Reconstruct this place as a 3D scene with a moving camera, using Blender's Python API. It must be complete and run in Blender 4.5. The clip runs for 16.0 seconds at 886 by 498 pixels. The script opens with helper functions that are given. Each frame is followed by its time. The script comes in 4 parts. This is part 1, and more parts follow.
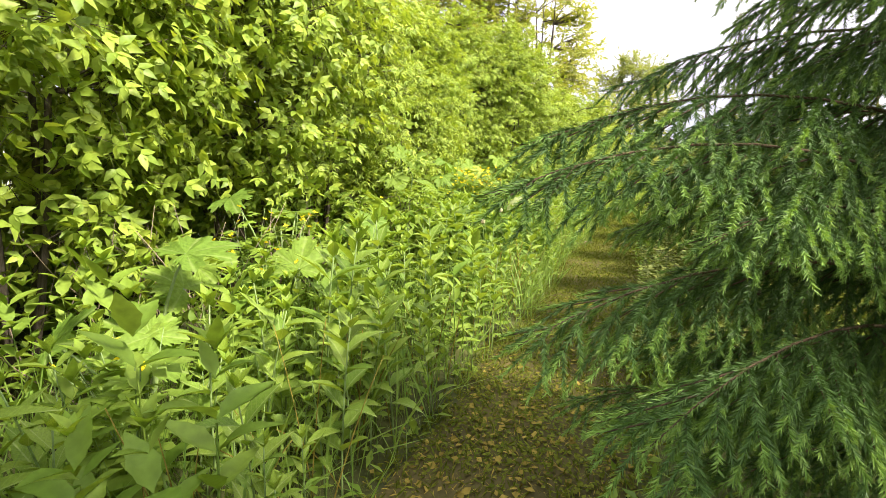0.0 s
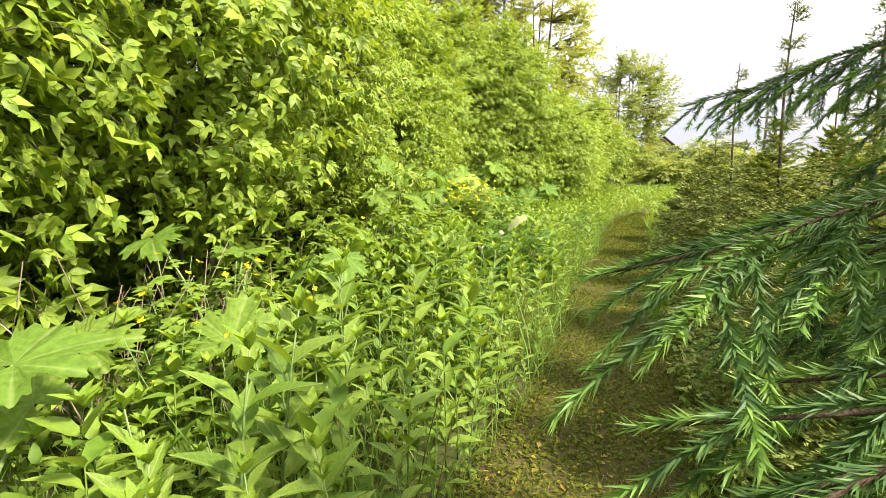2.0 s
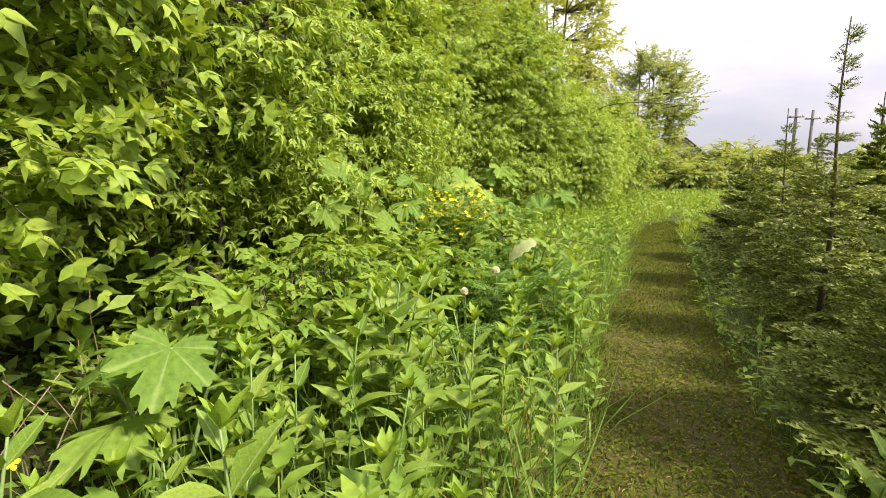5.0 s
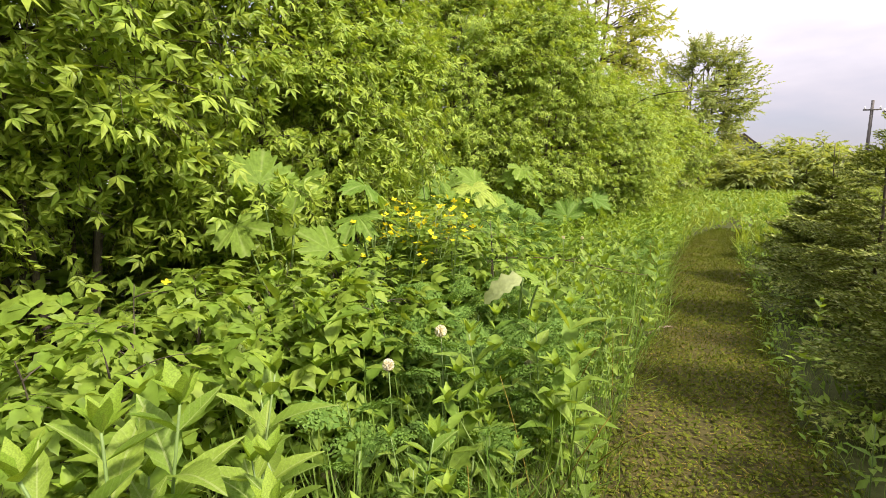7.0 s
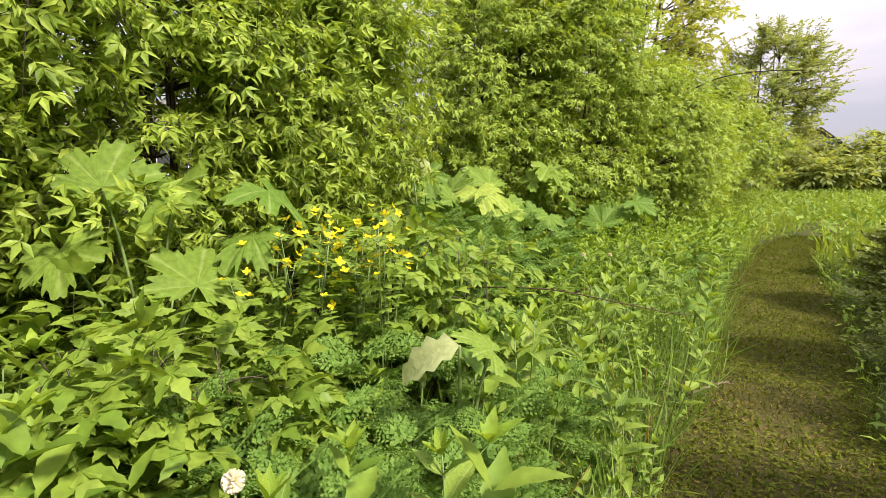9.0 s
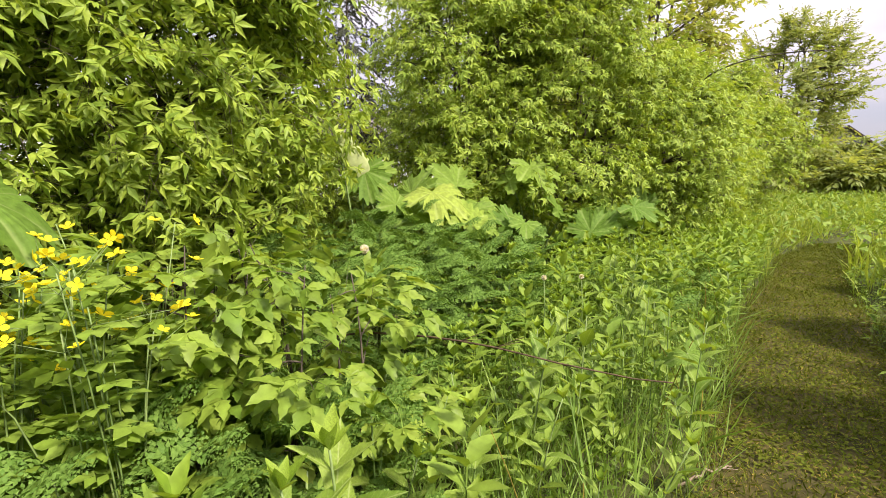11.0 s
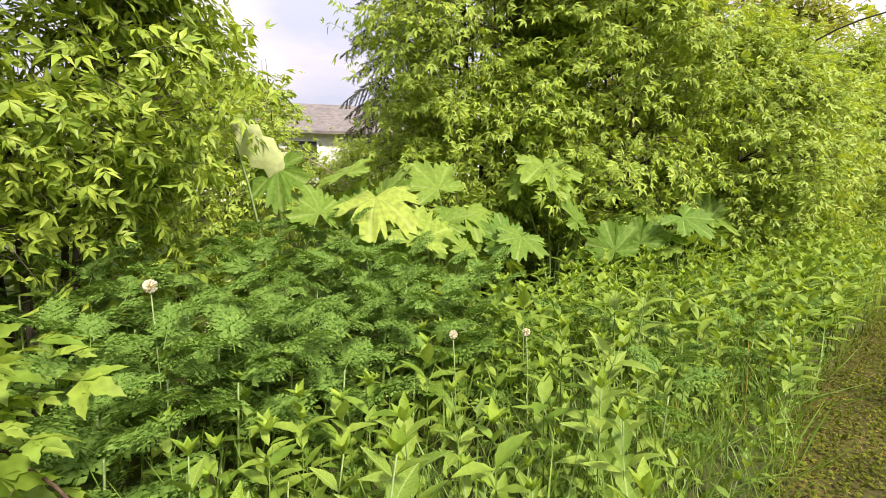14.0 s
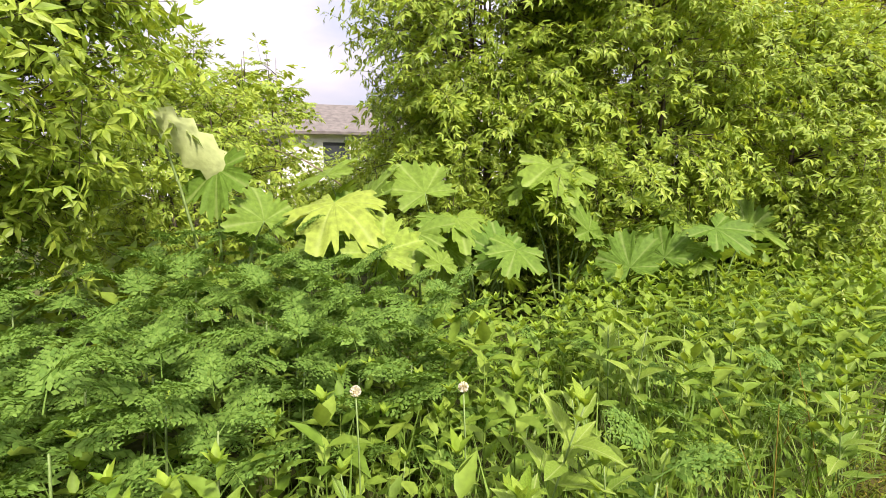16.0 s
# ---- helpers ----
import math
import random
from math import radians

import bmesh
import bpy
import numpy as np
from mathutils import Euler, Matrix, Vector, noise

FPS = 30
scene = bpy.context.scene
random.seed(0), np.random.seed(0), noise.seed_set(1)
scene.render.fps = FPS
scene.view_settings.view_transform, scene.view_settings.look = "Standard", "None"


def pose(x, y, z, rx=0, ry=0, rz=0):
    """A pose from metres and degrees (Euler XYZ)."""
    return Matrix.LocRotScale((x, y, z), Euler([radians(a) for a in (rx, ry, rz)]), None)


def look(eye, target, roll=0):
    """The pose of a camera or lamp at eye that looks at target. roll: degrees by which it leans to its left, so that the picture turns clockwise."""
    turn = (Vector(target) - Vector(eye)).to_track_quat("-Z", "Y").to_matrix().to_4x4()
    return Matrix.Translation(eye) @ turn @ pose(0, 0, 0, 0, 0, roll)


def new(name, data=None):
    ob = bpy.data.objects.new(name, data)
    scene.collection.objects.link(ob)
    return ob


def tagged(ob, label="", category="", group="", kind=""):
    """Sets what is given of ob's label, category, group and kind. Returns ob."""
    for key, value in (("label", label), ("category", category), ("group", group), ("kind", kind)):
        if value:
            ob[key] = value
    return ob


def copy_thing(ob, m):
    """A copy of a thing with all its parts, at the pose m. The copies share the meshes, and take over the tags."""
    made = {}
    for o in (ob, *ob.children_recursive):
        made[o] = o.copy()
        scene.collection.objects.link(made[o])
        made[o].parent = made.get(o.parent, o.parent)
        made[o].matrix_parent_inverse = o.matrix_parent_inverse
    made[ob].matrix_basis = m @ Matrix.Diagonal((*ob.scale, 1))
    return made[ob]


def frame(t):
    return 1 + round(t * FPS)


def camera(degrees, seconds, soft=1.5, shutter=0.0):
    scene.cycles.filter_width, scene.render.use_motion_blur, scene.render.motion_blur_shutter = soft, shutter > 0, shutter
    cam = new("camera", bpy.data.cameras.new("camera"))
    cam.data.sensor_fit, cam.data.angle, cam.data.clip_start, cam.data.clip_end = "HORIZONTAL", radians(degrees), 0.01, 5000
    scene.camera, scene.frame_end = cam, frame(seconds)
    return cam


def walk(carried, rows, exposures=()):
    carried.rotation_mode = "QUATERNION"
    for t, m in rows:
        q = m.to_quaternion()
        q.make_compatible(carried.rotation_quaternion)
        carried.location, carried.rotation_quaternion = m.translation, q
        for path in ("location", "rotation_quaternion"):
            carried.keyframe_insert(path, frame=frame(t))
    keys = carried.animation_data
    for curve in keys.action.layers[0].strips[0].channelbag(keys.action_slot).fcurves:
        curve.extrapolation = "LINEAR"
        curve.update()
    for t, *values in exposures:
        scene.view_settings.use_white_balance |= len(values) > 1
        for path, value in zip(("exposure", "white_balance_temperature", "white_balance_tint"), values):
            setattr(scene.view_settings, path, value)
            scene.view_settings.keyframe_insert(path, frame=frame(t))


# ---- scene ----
cam = camera(82.9, 16.0, soft=0.8)
PATH = [
    (0, (0.791, 1.046, 1.343), (0.084, 2.889, 1.024), 0.4),
    (0.5, (0.872, 1.246, 1.348), (0.166, 3.09, 1.029), 0.4),
    (1, (0.787, 1.459, 1.377), (0.077, 3.3, 1.053), 0.5),
    (1.5, (0.642, 1.691, 1.472), (-0.062, 3.536, 1.152), 0.4),
    (2, (0.501, 1.912, 1.515), (-0.188, 3.762, 1.196), 0.3),
    (2.5, (0.382, 2.255, 1.501), (-0.304, 4.107, 1.185), 0.2),
    (3, (0.319, 2.526, 1.505), (-0.369, 4.378, 1.193), 0.3),
    (3.5, (0.231, 2.808, 1.491), (-0.458, 4.66, 1.178), 0.4),
    (3.7, (0.205, 2.909, 1.515), (-0.483, 4.761, 1.202), 0.3),
    (5.8, (0.173, 4.271, 1.528), (-0.59, 6.094, 1.222), 0.1),
    (6, (0.177, 4.387, 1.536), (-0.585, 6.21, 1.227), 0.0),
    (6.5, (0.211, 4.793, 1.523), (-0.554, 6.615, 1.212), 0.1),
    (7, (0.232, 5.166, 1.556), (-0.665, 6.927, 1.246), -0.0),
    (7.5, (0.201, 5.527, 1.544), (-0.756, 7.256, 1.232), -0.1),
    (8, (0.147, 5.818, 1.563), (-0.812, 7.546, 1.254), -0.2),
    (8.5, (0.133, 6.131, 1.541), (-0.845, 7.848, 1.232), -0.3),
    (9, (0.212, 6.499, 1.536), (-0.861, 8.159, 1.231), -0.5),
    (9.5, (0.21, 6.795, 1.532), (-0.869, 8.45, 1.225), -0.4),
    (10, (0.199, 7.131, 1.546), (-0.883, 8.786, 1.242), -0.6),
    (10.2, (0.201, 7.264, 1.528), (-0.881, 8.918, 1.224), -0.6),
    (12.3, (0.243, 8.408, 1.502), (-0.967, 9.971, 1.198), -0.0),
    (12.5, (0.241, 8.536, 1.488), (-0.971, 10.097, 1.184), -0.1),
    (13, (0.305, 8.848, 1.487), (-1.023, 10.313, 1.188), -0.4),
    (13.5, (0.344, 9.072, 1.5), (-1.037, 10.487, 1.202), -0.4),
    (14, (0.324, 9.314, 1.496), (-1.059, 10.727, 1.197), -0.3),
    (14.5, (0.244, 9.5, 1.492), (-1.148, 10.905, 1.194), -0.3),
    (15, (0.216, 9.694, 1.456), (-1.216, 11.059, 1.162), -0.4),
    (15.5, (0.253, 9.886, 1.49), (-1.25, 11.173, 1.198), -0.4),
    (16, (0.242, 10.056, 1.497), (-1.258, 11.346, 1.205), -0.1),
]
walk(cam, [(t, look(eye, target, roll)) for t, eye, target, roll in PATH], [(0.0, 1.58, 6500, 20), (1.5, 1.65, 6500, 18), (2.5, 1.28, 6500, 16), (3.5, 1.18, 6500, 17), (8.0, 0.98, 6500, 22), (16.0, 1.08, 6500, 23)])

# ---- world, sun, exposure ----
SUN_TO = Vector((0.82, -0.12, 0.86)).normalized()
world = bpy.data.worlds.new("sky")
scene.world = world
world.use_nodes = True
wn, wl = world.node_tree.nodes, world.node_tree.links
wn.clear()
w_out = wn.new("ShaderNodeOutputWorld")
w_sky = wn.new("ShaderNodeTexSky")
w_sky.sky_type, w_sky.sun_disc = "NISHITA", False
w_sky.sun_elevation = math.asin(SUN_TO.z)
w_sky.sun_rotation = math.atan2(SUN_TO.x, SUN_TO.y)
w_bg = wn.new("ShaderNodeBackground")
w_bg.inputs["Strength"].default_value = 0.12
w_cloud = wn.new("ShaderNodeBackground")
w_co = wn.new("ShaderNodeTexCoord")
w_map = wn.new("ShaderNodeMapping")
w_map.inputs["Scale"].default_value = (1.0, 1.0, 3.2)
w_noise = wn.new("ShaderNodeTexNoise")
w_noise.inputs["Scale"].default_value, w_noise.inputs["Detail"].default_value = 2.2, 7
w_ramp = wn.new("ShaderNodeValToRGB")
w_ramp.color_ramp.elements[0].position, w_ramp.color_ramp.elements[0].color = 0.38, (0.66, 0.68, 0.76, 1)
w_ramp.color_ramp.elements[1].position, w_ramp.color_ramp.elements[1].color = 0.6, (1.0, 0.98, 1.0, 1)
w_cover = wn.new("ShaderNodeValToRGB")
w_cover.color_ramp.elements[0].position, w_cover.color_ramp.elements[0].color = 0.22, (0.72, 0.72, 0.72, 1)
w_cover.color_ramp.elements[1].position, w_cover.color_ramp.elements[1].color = 0.5, (0.96, 0.96, 0.96, 1)
w_mix = wn.new("ShaderNodeMixShader")
wl.new(w_co.outputs["Generated"], w_map.inputs["Vector"])
wl.new(w_map.outputs["Vector"], w_noise.inputs["Vector"])
w_sep, w_lift = wn.new("ShaderNodeSeparateXYZ"), wn.new("ShaderNodeMapRange")
w_lift.inputs["To Min"].default_value, w_lift.inputs["To Max"].default_value = 0.35, 1.3
wl.new(w_co.outputs["Generated"], w_sep.inputs[0])
wl.new(w_sep.outputs["Z"], w_lift.inputs["Value"])
wl.new(w_lift.outputs[0], w_cloud.inputs["Strength"])
wl.new(w_noise.outputs["Fac"], w_ramp.inputs["Fac"])
wl.new(w_noise.outputs["Fac"], w_cover.inputs["Fac"])
wl.new(w_ramp.outputs["Color"], w_cloud.inputs["Color"])
wl.new(w_sky.outputs["Color"], w_bg.inputs["Color"])
wl.new(w_cover.outputs["Color"], w_mix.inputs["Fac"])
wl.new(w_bg.outputs["Background"], w_mix.inputs[1])
wl.new(w_cloud.outputs["Background"], w_mix.inputs[2])
wl.new(w_mix.outputs["Shader"], w_out.inputs["Surface"])

sun = new("sun", bpy.data.lights.new("sun", "SUN"))
sun.data.energy, sun.data.angle, sun.data.color = 4.4, radians(7.0), (1.0, 0.93, 0.80)
sun.matrix_world = look(SUN_TO * 60, (0, 0, 0))

# ---- materials ----


def node_material(name):
    mat = bpy.data.materials.new(name)
    mat.use_nodes = True
    nodes, links = mat.node_tree.nodes, mat.node_tree.links
    return mat, nodes, links, nodes["Principled BSDF"]


def leaf_material(name, a, b, through_light=0.4, rough=0.45, scale=30.0, bump=0.25, gloss=0.35, blotch=0.24, veins=0.0, ribs=0.0):
    """Living leaf: colour varies from leaf to leaf and in blotches, and light passes through it."""
    mat, nodes, links, bsdf = node_material(name)
    geo, info = nodes.new("ShaderNodeNewGeometry"), nodes.new("ShaderNodeObjectInfo")
    add = nodes.new("ShaderNodeMath")
    add.operation = "ADD"
    links.new(geo.outputs["Random Per Island"], add.inputs[0])
    links.new(info.outputs["Random"], add.inputs[1])
    wrap = nodes.new("ShaderNodeMath")
    wrap.operation = "FRACT"
    links.new(add.outputs[0], wrap.inputs[0])
    mix = nodes.new("ShaderNodeMix")
    mix.data_type = "RGBA"
    mix.inputs[6].default_value, mix.inputs[7].default_value = (*a, 1), (*b, 1)
    links.new(wrap.outputs[0], mix.inputs[0])
    co, tex = nodes.new("ShaderNodeTexCoord"), nodes.new("ShaderNodeTexNoise")
    tex.inputs["Scale"].default_value, tex.inputs["Detail"].default_value = scale, 4
    links.new(co.outputs["Object"], tex.inputs["Vector"])
    ramp = nodes.new("ShaderNodeMapRange")
    ramp.inputs["From Min"].default_value, ramp.inputs["From Max"].default_value = 0.3, 0.7
    ramp.inputs["To Min"].default_value, ramp.inputs["To Max"].default_value = 1 - blotch * 1.15, 1 + blotch * 0.8
    links.new(tex.outputs["Fac"], ramp.inputs["Value"])
    mul = nodes.new("ShaderNodeMix")
    mul.data_type, mul.blend_type = "RGBA", "MULTIPLY"
    mul.inputs[0].default_value = 1.0
    links.new(mix.outputs[2], mul.inputs[6])
    links.new(ramp.outputs[0], mul.inputs[7])
    tone = mul.outputs[2]
    if veins:
        # pale ribs fan out from the stalk, one to each lobe
        sep, at2, k1, cs, ab, pw = nodes.new("ShaderNodeSeparateXYZ"), *(nodes.new("ShaderNodeMath") for _ in range(5))
        at2.operation, k1.operation, cs.operation, ab.operation, pw.operation = "ARCTAN2", "MULTIPLY", "COSINE", "ABSOLUTE", "POWER"
        links.new(co.outputs["Object"], sep.inputs[0])
        links.new(sep.outputs[0], at2.inputs[0])
        links.new(sep.outputs[1], at2.inputs[1])
        links.new(at2.outputs[0], k1.inputs[0])
        k1.inputs[1].default_value, pw.inputs[1].default_value = 180 / 52, 90.0
        links.new(k1.outputs[0], cs.inputs[0])
        links.new(cs.outputs[0], ab.inputs[0])
        links.new(ab.outputs[0], pw.inputs[0])
        amt = nodes.new("ShaderNodeMath")
        amt.operation = "MULTIPLY"
        amt.inputs[1].default_value = veins
        links.new(pw.outputs[0], amt.inputs[0])
        rib = nodes.new("ShaderNodeMix")
        rib.data_type = "RGBA"
        rib.inputs[7].default_value = (0.42, 0.5, 0.18, 1)
        links.new(amt.outputs[0], rib.inputs[0])
        links.new(mul.outputs[2], rib.inputs[6])
        tone = rib.outputs[2]
    if ribs:
        # a pale midrib along y and side veins that run forward from it
        sep = nodes.new("ShaderNodeSeparateXYZ")
        links.new(co.outputs["Object"], sep.inputs[0])

        def calc(op, a, b):
            node = nodes.new("ShaderNodeMath")
            node.operation = op
            for k, v in enumerate((a, b)):
                if isinstance(v, float):
                    node.inputs[k].default_value = v
                else:
                    links.new(v, node.inputs[k])
            return node.outputs[0]

        side = calc("ABSOLUTE", sep.outputs[0], 0.0)
        mid = calc("LESS_THAN", side, 0.011)
        wave = calc("COSINE", calc("MULTIPLY", calc("SUBTRACT", sep.outputs[1], side), 52.0), 0.0)
        vein = calc("MULTIPLY", calc("GREATER_THAN", wave, 0.88), 0.35)
        amt = calc("MULTIPLY", calc("MAXIMUM", mid, vein), ribs)
        rib = nodes.new("ShaderNodeMix")
        rib.data_type = "RGBA"
        rib.inputs[7].default_value = (0.4, 0.47, 0.17, 1)
        links.new(amt, rib.inputs[0])
        links.new(tone, rib.inputs[6])
        tone = rib.outputs[2]
    links.new(tone, bsdf.inputs["Base Color"])
    bsdf.inputs["Roughness"].default_value = rough
    bsdf.inputs["Specular IOR Level"].default_value = gloss
    bm_node = nodes.new("ShaderNodeBump")
    bm_node.inputs["Strength"].default_value, bm_node.inputs["Distance"].default_value = bump, 0.01
    links.new(tex.outputs["Fac"], bm_node.inputs["Height"])
    links.new(bm_node.outputs["Normal"], bsdf.inputs["Normal"])
    trans = nodes.new("ShaderNodeBsdfTranslucent")
    warm = nodes.new("ShaderNodeMix")
    warm.data_type, warm.blend_type = "RGBA", "MULTIPLY"
    warm.inputs[0].default_value, warm.inputs[7].default_value = 1.0, (1.5, 1.35, 0.6, 1)
    links.new(mul.outputs[2], warm.inputs[6])
    links.new(warm.outputs[2], trans.inputs["Color"])
    both = nodes.new("ShaderNodeMixShader")
    both.inputs["Fac"].default_value = through_light
    links.new(bsdf.outputs["BSDF"], both.inputs[1])
    links.new(trans.outputs["BSDF"], both.inputs[2])
    links.new(both.outputs["Shader"], nodes["Material Output"].inputs["Surface"])
    return mat


def rough_material(name, a, b, scale=8.0, rough=0.85, bump=0.6, depth=0.01, stretch=(1, 1, 1), metal=0.0):
    """Bark, soil, boards: two colours mixed by coarse and fine noise, with relief."""
    mat, nodes, links, bsdf = node_material(name)
    co, mp = nodes.new("ShaderNodeTexCoord"), nodes.new("ShaderNodeMapping")
    mp.inputs["Scale"].default_value = stretch
    links.new(co.outputs["Object"], mp.inputs["Vector"])
    t1, t2 = nodes.new("ShaderNodeTexNoise"), nodes.new("ShaderNodeTexNoise")
    for tex, k in ((t1, scale), (t2, scale * 7)):
        tex.inputs["Scale"].default_value, tex.inputs["Detail"].default_value = k, 6
        links.new(mp.outputs["Vector"], tex.inputs["Vector"])
    half = nodes.new("ShaderNodeMath")
    half.operation = "MULTIPLY_ADD"
    half.inputs[1].default_value = 0.5
    links.new(t2.outputs["Fac"], half.inputs[0])
    links.new(t1.outputs["Fac"], half.inputs[2])
    ramp = nodes.new("ShaderNodeMapRange")
    ramp.inputs["From Min"].default_value, ramp.inputs["From Max"].default_value = 0.55, 0.95
    links.new(half.outputs[0], ramp.inputs["Value"])
    mix = nodes.new("ShaderNodeMix")
    mix.data_type = "RGBA"
    mix.inputs[6].default_value, mix.inputs[7].default_value = (*a, 1), (*b, 1)
    links.new(ramp.outputs[0], mix.inputs[0])
    links.new(mix.outputs[2], bsdf.inputs["Base Color"])
    bsdf.inputs["Roughness"].default_value, bsdf.inputs["Metallic"].default_value = rough, metal
    bsdf.inputs["Specular IOR Level"].default_value = 0.15 if rough > 0.7 else 0.5
    bn = nodes.new("ShaderNodeBump")
    bn.inputs["Strength"].default_value, bn.inputs["Distance"].default_value = bump, depth
    links.new(half.outputs[0], bn.inputs["Height"])
    links.new(bn.outputs["Normal"], bsdf.inputs["Normal"])
    return mat


M_ELDER = leaf_material("box_elder_leaf", (0.168, 0.268, 0.03), (0.33, 0.43, 0.056), 0.36, gloss=0.22, blotch=0.18)
M_ELDER_YOUNG = leaf_material("young_box_elder_leaf", (0.135, 0.232, 0.026), (0.24, 0.335, 0.045), 0.4, gloss=0.2, blotch=0.2)
M_HERB = leaf_material("herb_leaf", (0.118, 0.213, 0.023), (0.225, 0.325, 0.044), 0.36, 0.55, gloss=0.2, blotch=0.16)
M_HERB_RIBBED = leaf_material("herb_leaf_ribbed", (0.118, 0.213, 0.023), (0.225, 0.325, 0.044), 0.36, 0.55, gloss=0.2, blotch=0.16, ribs=0.5)
M_HERB_TIP = leaf_material("herb_tip_leaf", (0.175, 0.29, 0.026), (0.25, 0.36, 0.04), 0.4, 0.55, gloss=0.2)
M_STEM = leaf_material("herb_stem", (0.15, 0.24, 0.06), (0.2, 0.28, 0.09), 0.1, 0.5)
M_HOG = leaf_material("hogweed_leaf", (0.105, 0.2, 0.026), (0.185, 0.285, 0.04), 0.38, 0.6, 9.0, 0.5, 0.14, 0.2, 0.3)
M_HOG_YELLOW = leaf_material("hogweed_leaf_yellowing", (0.2, 0.29, 0.04), (0.27, 0.345, 0.055), 0.3, 0.6, 9.0, 0.5, 0.14, 0.24, 0.3)
M_HOG_PALE = leaf_material("hogweed_leaf_underside", (0.33, 0.4, 0.15), (0.4, 0.46, 0.2), 0.25, 0.7, 9.0, 0.5, 0.15, 0.16, 0.0)
M_FERN = leaf_material("fern_leaf", (0.096, 0.19, 0.03), (0.16, 0.27, 0.048), 0.32, 0.6, gloss=0.12, blotch=0.15)
M_CEL = leaf_material("celandine_leaf", (0.17, 0.27, 0.03), (0.23, 0.34, 0.05), 0.35, 0.5)
M_PETAL = leaf_material("yellow_petal", (0.8, 0.66, 0.015), (0.86, 0.74, 0.03), 0.3, 0.6, gloss=0.1)
M_CLOCK = leaf_material("dandelion_down", (0.62, 0.6, 0.5), (0.72, 0.7, 0.6), 0.3, 0.8)
M_GRASS = leaf_material("grass_blade", (0.12, 0.23, 0.03), (0.22, 0.33, 0.06), 0.35, 0.5)
M_MEADOW = leaf_material("meadow_blade", (0.2, 0.3, 0.03), (0.3, 0.38, 0.06), 0.4, 0.5)
M_LAWN = leaf_material("path_grass", (0.062, 0.09, 0.009), (0.135, 0.155, 0.018), 0.2, 0.85, gloss=0.05)
M_DRY = leaf_material("dry_straw", (0.15, 0.12, 0.022), (0.28, 0.225, 0.045), 0.12, 0.9, gloss=0.04)
M_NEEDLE = leaf_material("spruce_needle", (0.042, 0.1, 0.019), (0.085, 0.165, 0.033), 0.14, 0.5, gloss=0.22)
M_NEEDLE_NEW = leaf_material("spruce_needle_new", (0.1, 0.21, 0.035), (0.19, 0.32, 0.055), 0.25, 0.5, gloss=0.25)
M_NEEDLE_OLIVE = leaf_material("spruce_needle_olive", (0.1, 0.14, 0.02), (0.175, 0.215, 0.036), 0.18, 0.6, gloss=0.18)
M_NEEDLE_BUD = leaf_material("spruce_needle_bud", (0.2, 0.26, 0.05), (0.33, 0.37, 0.085), 0.2, 0.5)
M_NEEDLE_OLD = leaf_material("old_spruce_needle", (0.03, 0.042, 0.02), (0.055, 0.065, 0.03), 0.05, 0.7, gloss=0.15)
M_WILLOW = leaf_material("willow_leaf", (0.25, 0.31, 0.045), (0.36, 0.4, 0.075), 0.5, 0.5)
M_FAR = leaf_material("far_tree_leaf", (0.2, 0.27, 0.055), (0.3, 0.35, 0.095), 0.48, 0.6)
M_BARK = rough_material("bark", (0.05, 0.042, 0.03), (0.12, 0.1, 0.07), 18, 0.9, 0.8, 0.01, (1, 1, 0.25))
M_TWIG = rough_material("spruce_twig", (0.05, 0.035, 0.02), (0.11, 0.075, 0.042), 40, 0.85)
M_DEADWOOD = rough_material("dead_wood", (0.2, 0.15, 0.1), (0.34, 0.28, 0.19), 25, 0.9)
M_SOIL = rough_material("soil", (0.035, 0.042, 0.013), (0.08, 0.09, 0.025), 3, 0.97, 0.8, 0.03)
M_PATH = rough_material("trodden_soil", (0.042, 0.04, 0.012), (0.09, 0.076, 0.022), 2.2, 0.95, 0.9, 0.02)
M_GREYWOOD = rough_material("weathered_boards", (0.22, 0.22, 0.22), (0.36, 0.36, 0.37), 3, 0.85, 0.4, 0.01, (6, 6, 0.4))
M_ROOF = rough_material("roof_sheet", (0.1, 0.092, 0.084), (0.17, 0.155, 0.14), 4, 0.8, 0.4)
M_DARKROOF = rough_material("tarred_roof", (0.05, 0.04, 0.035), (0.11, 0.08, 0.065), 4, 0.85, 0.4)
M_PLASTER = rough_material("pale_plaster", (0.72, 0.72, 0.68), (0.84, 0.83, 0.79), 2, 0.8, 0.2)
M_GLASS = rough_material("dark_window_pane", (0.03, 0.035, 0.04), (0.05, 0.055, 0.06), 2, 0.1, 0.0)
M_POLE = rough_material("weathered_pole", (0.08, 0.075, 0.07), (0.15, 0.14, 0.13), 3, 0.85, 0.4, 0.01, (6, 6, 0.4))

# ---- mesh tools ----
rng = np.random.default_rng(7)
UP = np.array((0.0, 0.0, 1.0))


def unit(v):
    v = np.asarray(v, float)
    return v / np.maximum(np.linalg.norm(v, axis=-1, keepdims=True), 1e-9)


